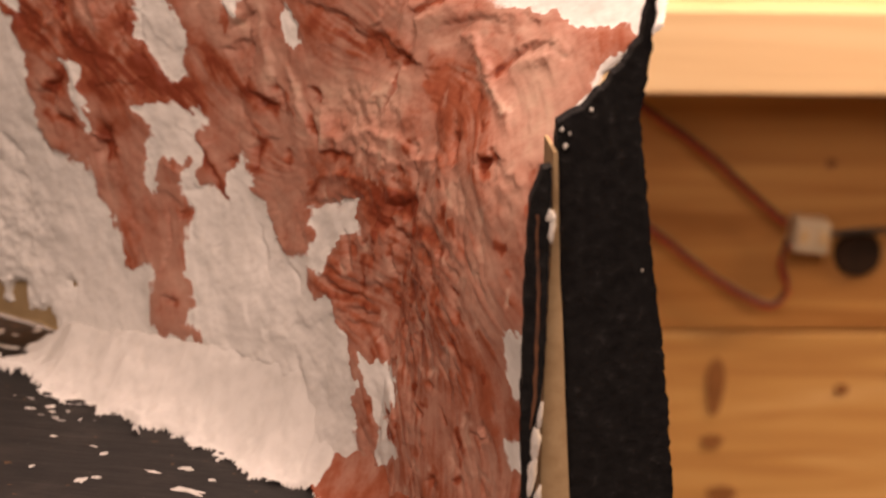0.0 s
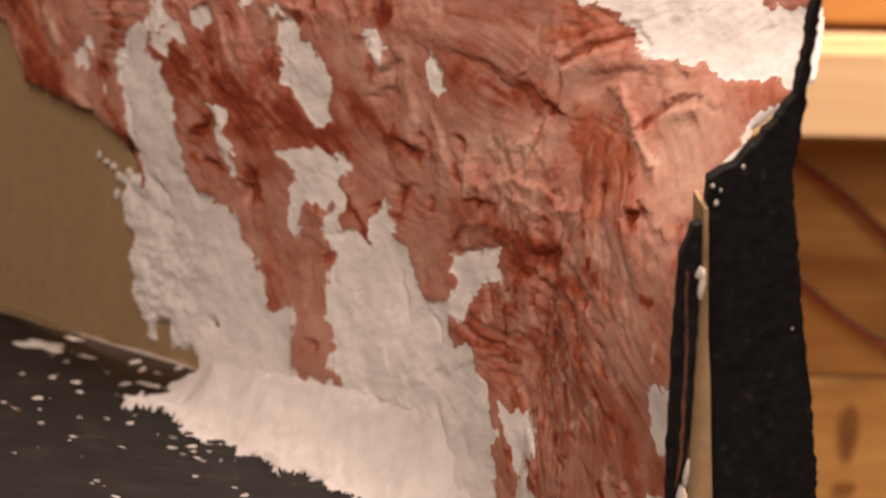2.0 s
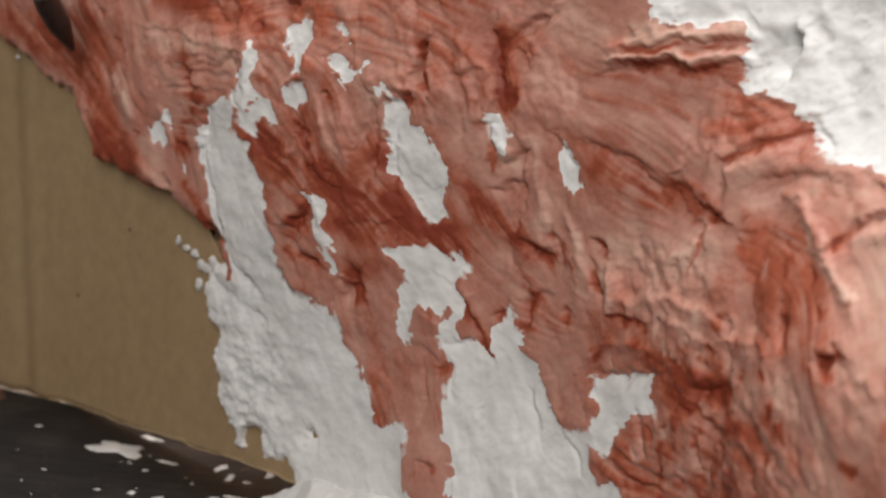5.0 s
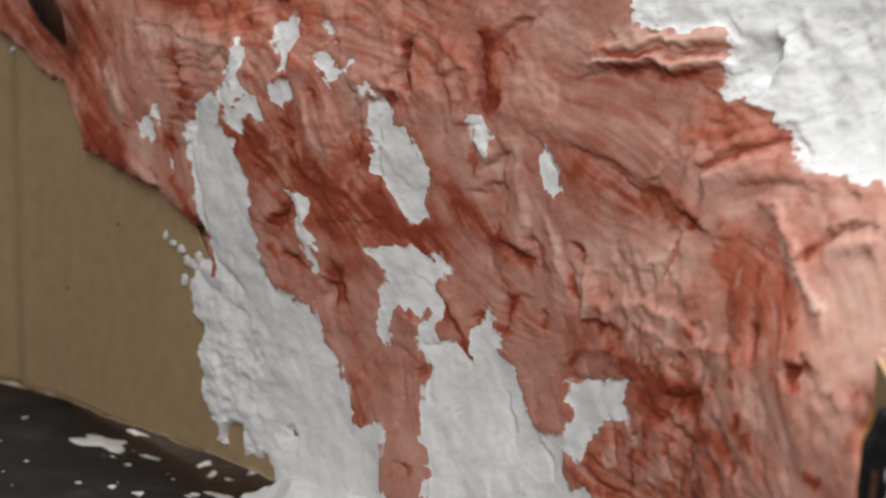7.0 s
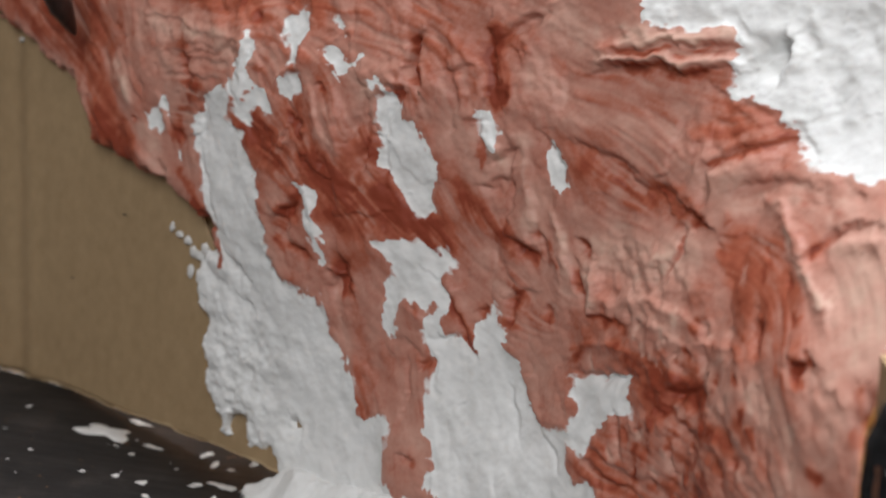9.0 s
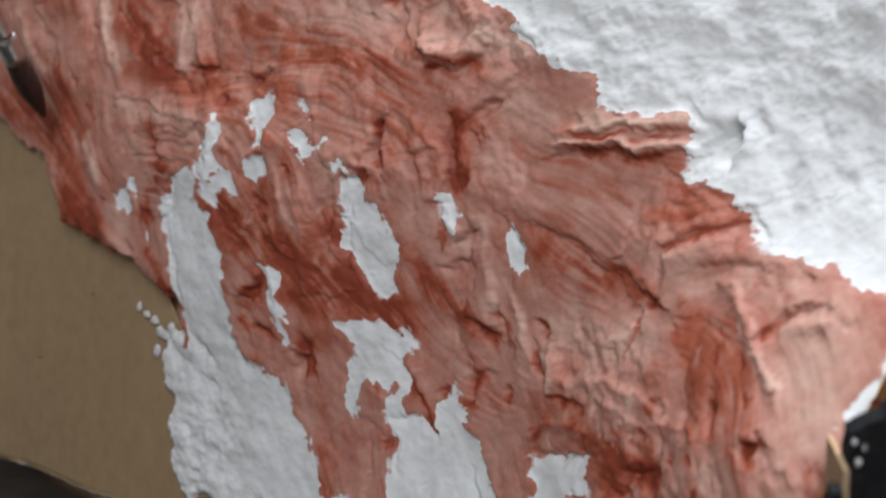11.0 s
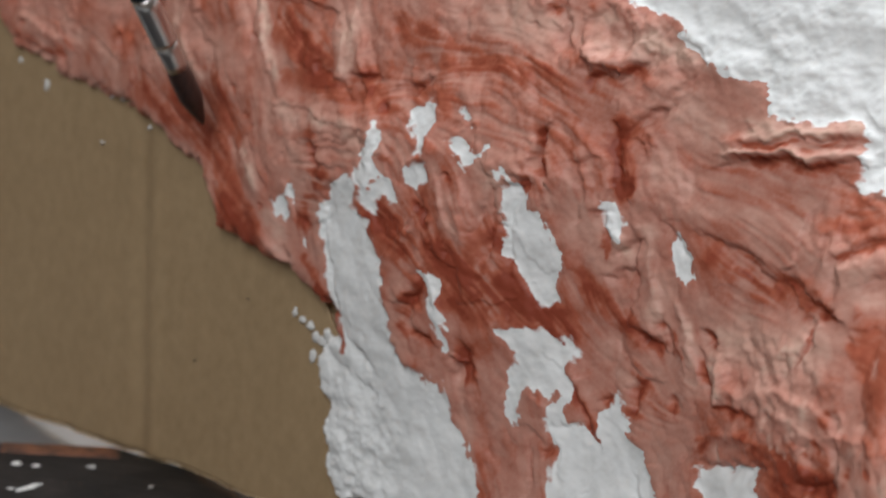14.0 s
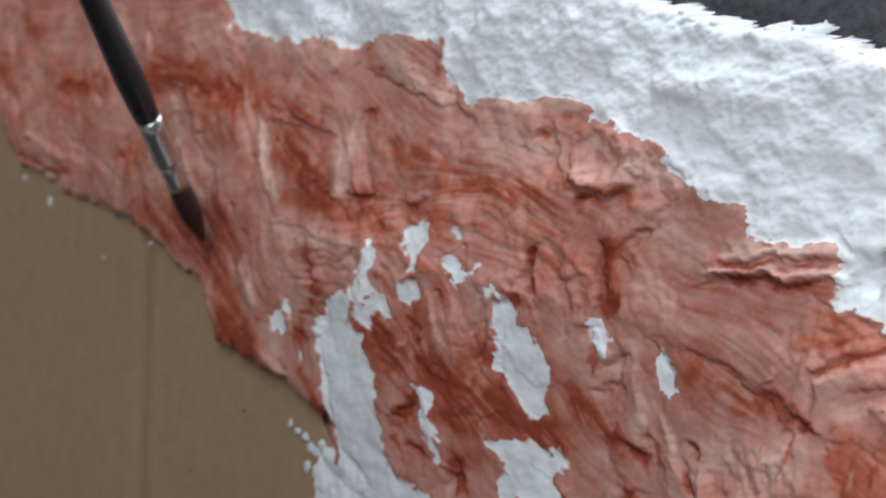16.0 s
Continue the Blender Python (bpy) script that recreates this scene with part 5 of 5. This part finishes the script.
def splashes():
    """Dried drops and smears of plaster on the base."""
    rng = random.Random(4)
    marks = []
    marks += [(-17.3, 174.1, 1.5, 1.5), (-14.2, 176.5, 1.2, 0.9), (7.0, 186.7, 1.8, 1.2), (8.3, 173.5, 4.8, 1.5), (13.9, 181.0, 1.1, 0.9), (-1.1, 183.0, 2.1, 0.6), (-14.4, 191.8, 0.8, 1.2), (-17.8, 195.9, 0.9, 0.4), (-30.6, 179.9, 0.6, 0.9), (-28.7, 200.3, 0.9, 0.6), (-33.0, 220.7, 1.2, 1.2), (-33.8, 252.7, 0.8, 0.9), (-92, 289.5, 8.0, 4.2), (-85.0, 299.7, 3.8, 1.2), (-77.0, 284.0, 3.3, 0.9), (-61.7, 285.3, 0.8, 1.5), (-58.5, 279.4, 0.8, 1.2), (-81.7, 243.7, 1.3, 1.2), (-89.6, 237.3, 0.8, 0.6), (-54.4, 265.3, 3.3, 1.2), (-48.1, 284.4, 0.8, 1.2), (-71.7, 252.7, 1.8, 0.9), (-52.8, 232.5, 0.9, 1.2)]
    marks += [(-47.9, 250.1, 2.1, 1.2), (-61.4, 262.6, 1.5, 0.6), (-75.9, 225.2, 1.2, 0.6), (-65.4, 214.9, 0.8, 0.4), (-32.1, 217.1, 0.9, 0.6), (-38.3, 218.2, 1.2, 0.9), (-108.2, 271.1, 0.6, 0.6), (-62.1, 284.0, 1.2, 2.4), (-58.4, 277.7, 0.9, 1.5), (-48.1, 282.3, 0.9, 1.8), (-60.2, 264.2, 1.5, 1.2), (-74.6, 260.1, 1.5, 1.2), (-82.1, 262.3, 1.1, 1.2), (-52.7, 265.4, 3.8, 1.2), (-53.4, 276.7, 1.2, 0.8), (-81.8, 277.4, 0.9, 0.6), (-159.7, 301.0, 1.2, 1.5), (-153.9, 301.8, 1.1, 1.2), (-138.9, 307.7, 1.1, 1.2), (-149.9, 284.7, 1.1, 4.8), (-117.9, 300.1, 0.6, 0.9), (-154.2, 282.7, 0.8, 0.9)]
    for k in range(50):
        s, w = rng.uniform(-130, 0), rng.uniform(-75, -6)
        p = place(np.array(s), np.array(w), np.array(0.0)) * 1000
        marks.append((p[0], p[1], 0.25 + 1.2 * rng.random() ** 3, 0.2 + 0.5 * rng.random() ** 2))
    for k, (x, y, a, b) in enumerate(marks):
        bm = bmesh.new()
        rings, n = [], 30
        for f, hgt in ((1.0, -0.05), (0.93, 0.35), (0.6, 0.7)):
            ring = []
            for i in range(n):
                q = 2 * math.pi * i / n
                wob = 1 + 0.8 * noise.noise((math.cos(q) * 1.7 + k * 3.1, math.sin(q) * 1.7, k * 1.3)) + 0.25 * noise.noise((math.cos(q) * 4.5, math.sin(q) * 5, k * 2.2))
                px, py = math.cos(q) * a * f * wob, math.sin(q) * b * f * wob
                ring.append(bm.verts.new(((x + px * 0.87 + py * 0.5) / 1000, (y - px * 0.3 + py * 0.87) / 1000, hgt * min(0.8, 0.22 * b) / 1000)))
            rings.append(ring)
        for r0, r1 in zip(rings, rings[1:]):
            for i in range(n):
                bm.faces.new((r0[i], r0[(i + 1) % n], r1[(i + 1) % n], r1[i])).smooth = True
        bm.faces.new(rings[-1])
        tagged(part("plaster_splash", bm, SPLAT), "dried white plaster splash on the black base", "splash", "plaster splashes on the base")


def card_flecks():
    """Flecks of plaster and ink dots stuck on the card."""
    spots = [(-238.9, 108.9, 1.2, 0.9, SPLAT), (-223.5, 103.3, 1.1, 1.8, SPLAT), (-191.5, 91.2, 0.8, 0.5, SPLAT), (-188.4, 106.1, 0.6, 0.5, SPLAT), (-168.4, 100.6, 0.7, 0.6, SPLAT), (-182.7, 106.9, 0.8, 1.0, SPLAT),
             (-96.8, 62.5, 0.8, 1.5, SPLAT), (-93.3, 61.3, 1.3, 1.0, SPLAT), (-90.2, 60.5, 1.6, 1.1, SPLAT), (-87.6, 58.0, 1.5, 1.4, SPLAT), (-85.2, 57.6, 1.8, 1.6, SPLAT), (-83.3, 60.1, 1.3, 1.5, SPLAT),
             (-88.0, 52.2, 1.2, 1.8, SPLAT), (-81.5, 58.4, 1.8, 2.0, SPLAT), (-117, 60.7, 0.45, 0.45, BLACK), (-138, 35.7, 0.4, 0.4, BLACK)]
    for k, (s0, z0, a, b, mat) in enumerate(spots):
        bm = bmesh.new()
        rings = []
        for f, lift in ((1.0, -0.3), (0.85, 0.35), (0.4, 0.6)):
            ring = []
            for i in range(12):
                q = 2 * math.pi * i / 12
                wob = f * (1 + 0.6 * noise.noise((math.cos(q) * 1.6 + 2.7 * k, math.sin(q) * 1.6, 0.9 * k)))
                p = place(np.array(s0 + a * wob * math.cos(q)), np.array(-0.6 - (lift if mat is SPLAT else 0.1 * lift)), np.array(z0 + b * wob * math.sin(q)))
                ring.append(bm.verts.new(tuple(p)))
            rings.append(ring)
        for r0, r1 in zip(rings, rings[1:]):
            for i in range(12):
                bm.faces.new((r0[i], r0[(i + 1) % 12], r1[(i + 1) % 12], r1[i])).smooth = True
        bm.faces.new(rings[-1])
        white = mat is SPLAT
        tagged(part("plaster_fleck" if white else "ink_dot", bm, mat), "small white plaster fleck on brown cardboard" if white else "tiny dark dot on brown cardboard",
               "fleck" if white else "mark", "flecks on the cardboard" if white else "dots on the cardboard")


def paint_brush():
    thing = empty("paint_brush", "round paint brush with dark bristles and nickel ferrule", "paint brush", at=(0, 0, 0))
    tip = Vector(place(np.array(-131.5), np.array(-10.5), np.array(109.5)))
    eye = Vector((0.004, -0.147, 0.192))
    way = (eye + 0.452 * Vector((-0.2850, 0.9529, -0.1065))) - tip
    way = (way.normalized() + Vector((0, -0.08, 0.0))).normalized()
    up = lambda d: tuple(tip + way * d)
    part("bristles", tube([up(0), up(0.004), up(0.010), up(0.017), up(0.022)], [0.0003, 0.0018, 0.0033, 0.0034, 0.0028], 16), BRISTLE, thing, "dark paint-soaked bristles")
    part("ferrule", tube([up(0.0205), up(0.030), up(0.031), up(0.046)], [0.0030, 0.0033, 0.0035, 0.0036], 18, 3), STEEL_M, thing, "nickel ferrule")
    part("handle", tube([up(0.045), up(0.060), up(0.10), up(0.15), up(0.19)], [0.0034, 0.0042, 0.0034, 0.0026, 0.0018], 16), HANDLE, thing, "black lacquered handle")


hillside()
room()
bench()
base_board()
card_panel()
felt_post()
post_crumbs()
back_panel()
pine_wall()
wiring()
splashes()
card_flecks()
paint_brush()
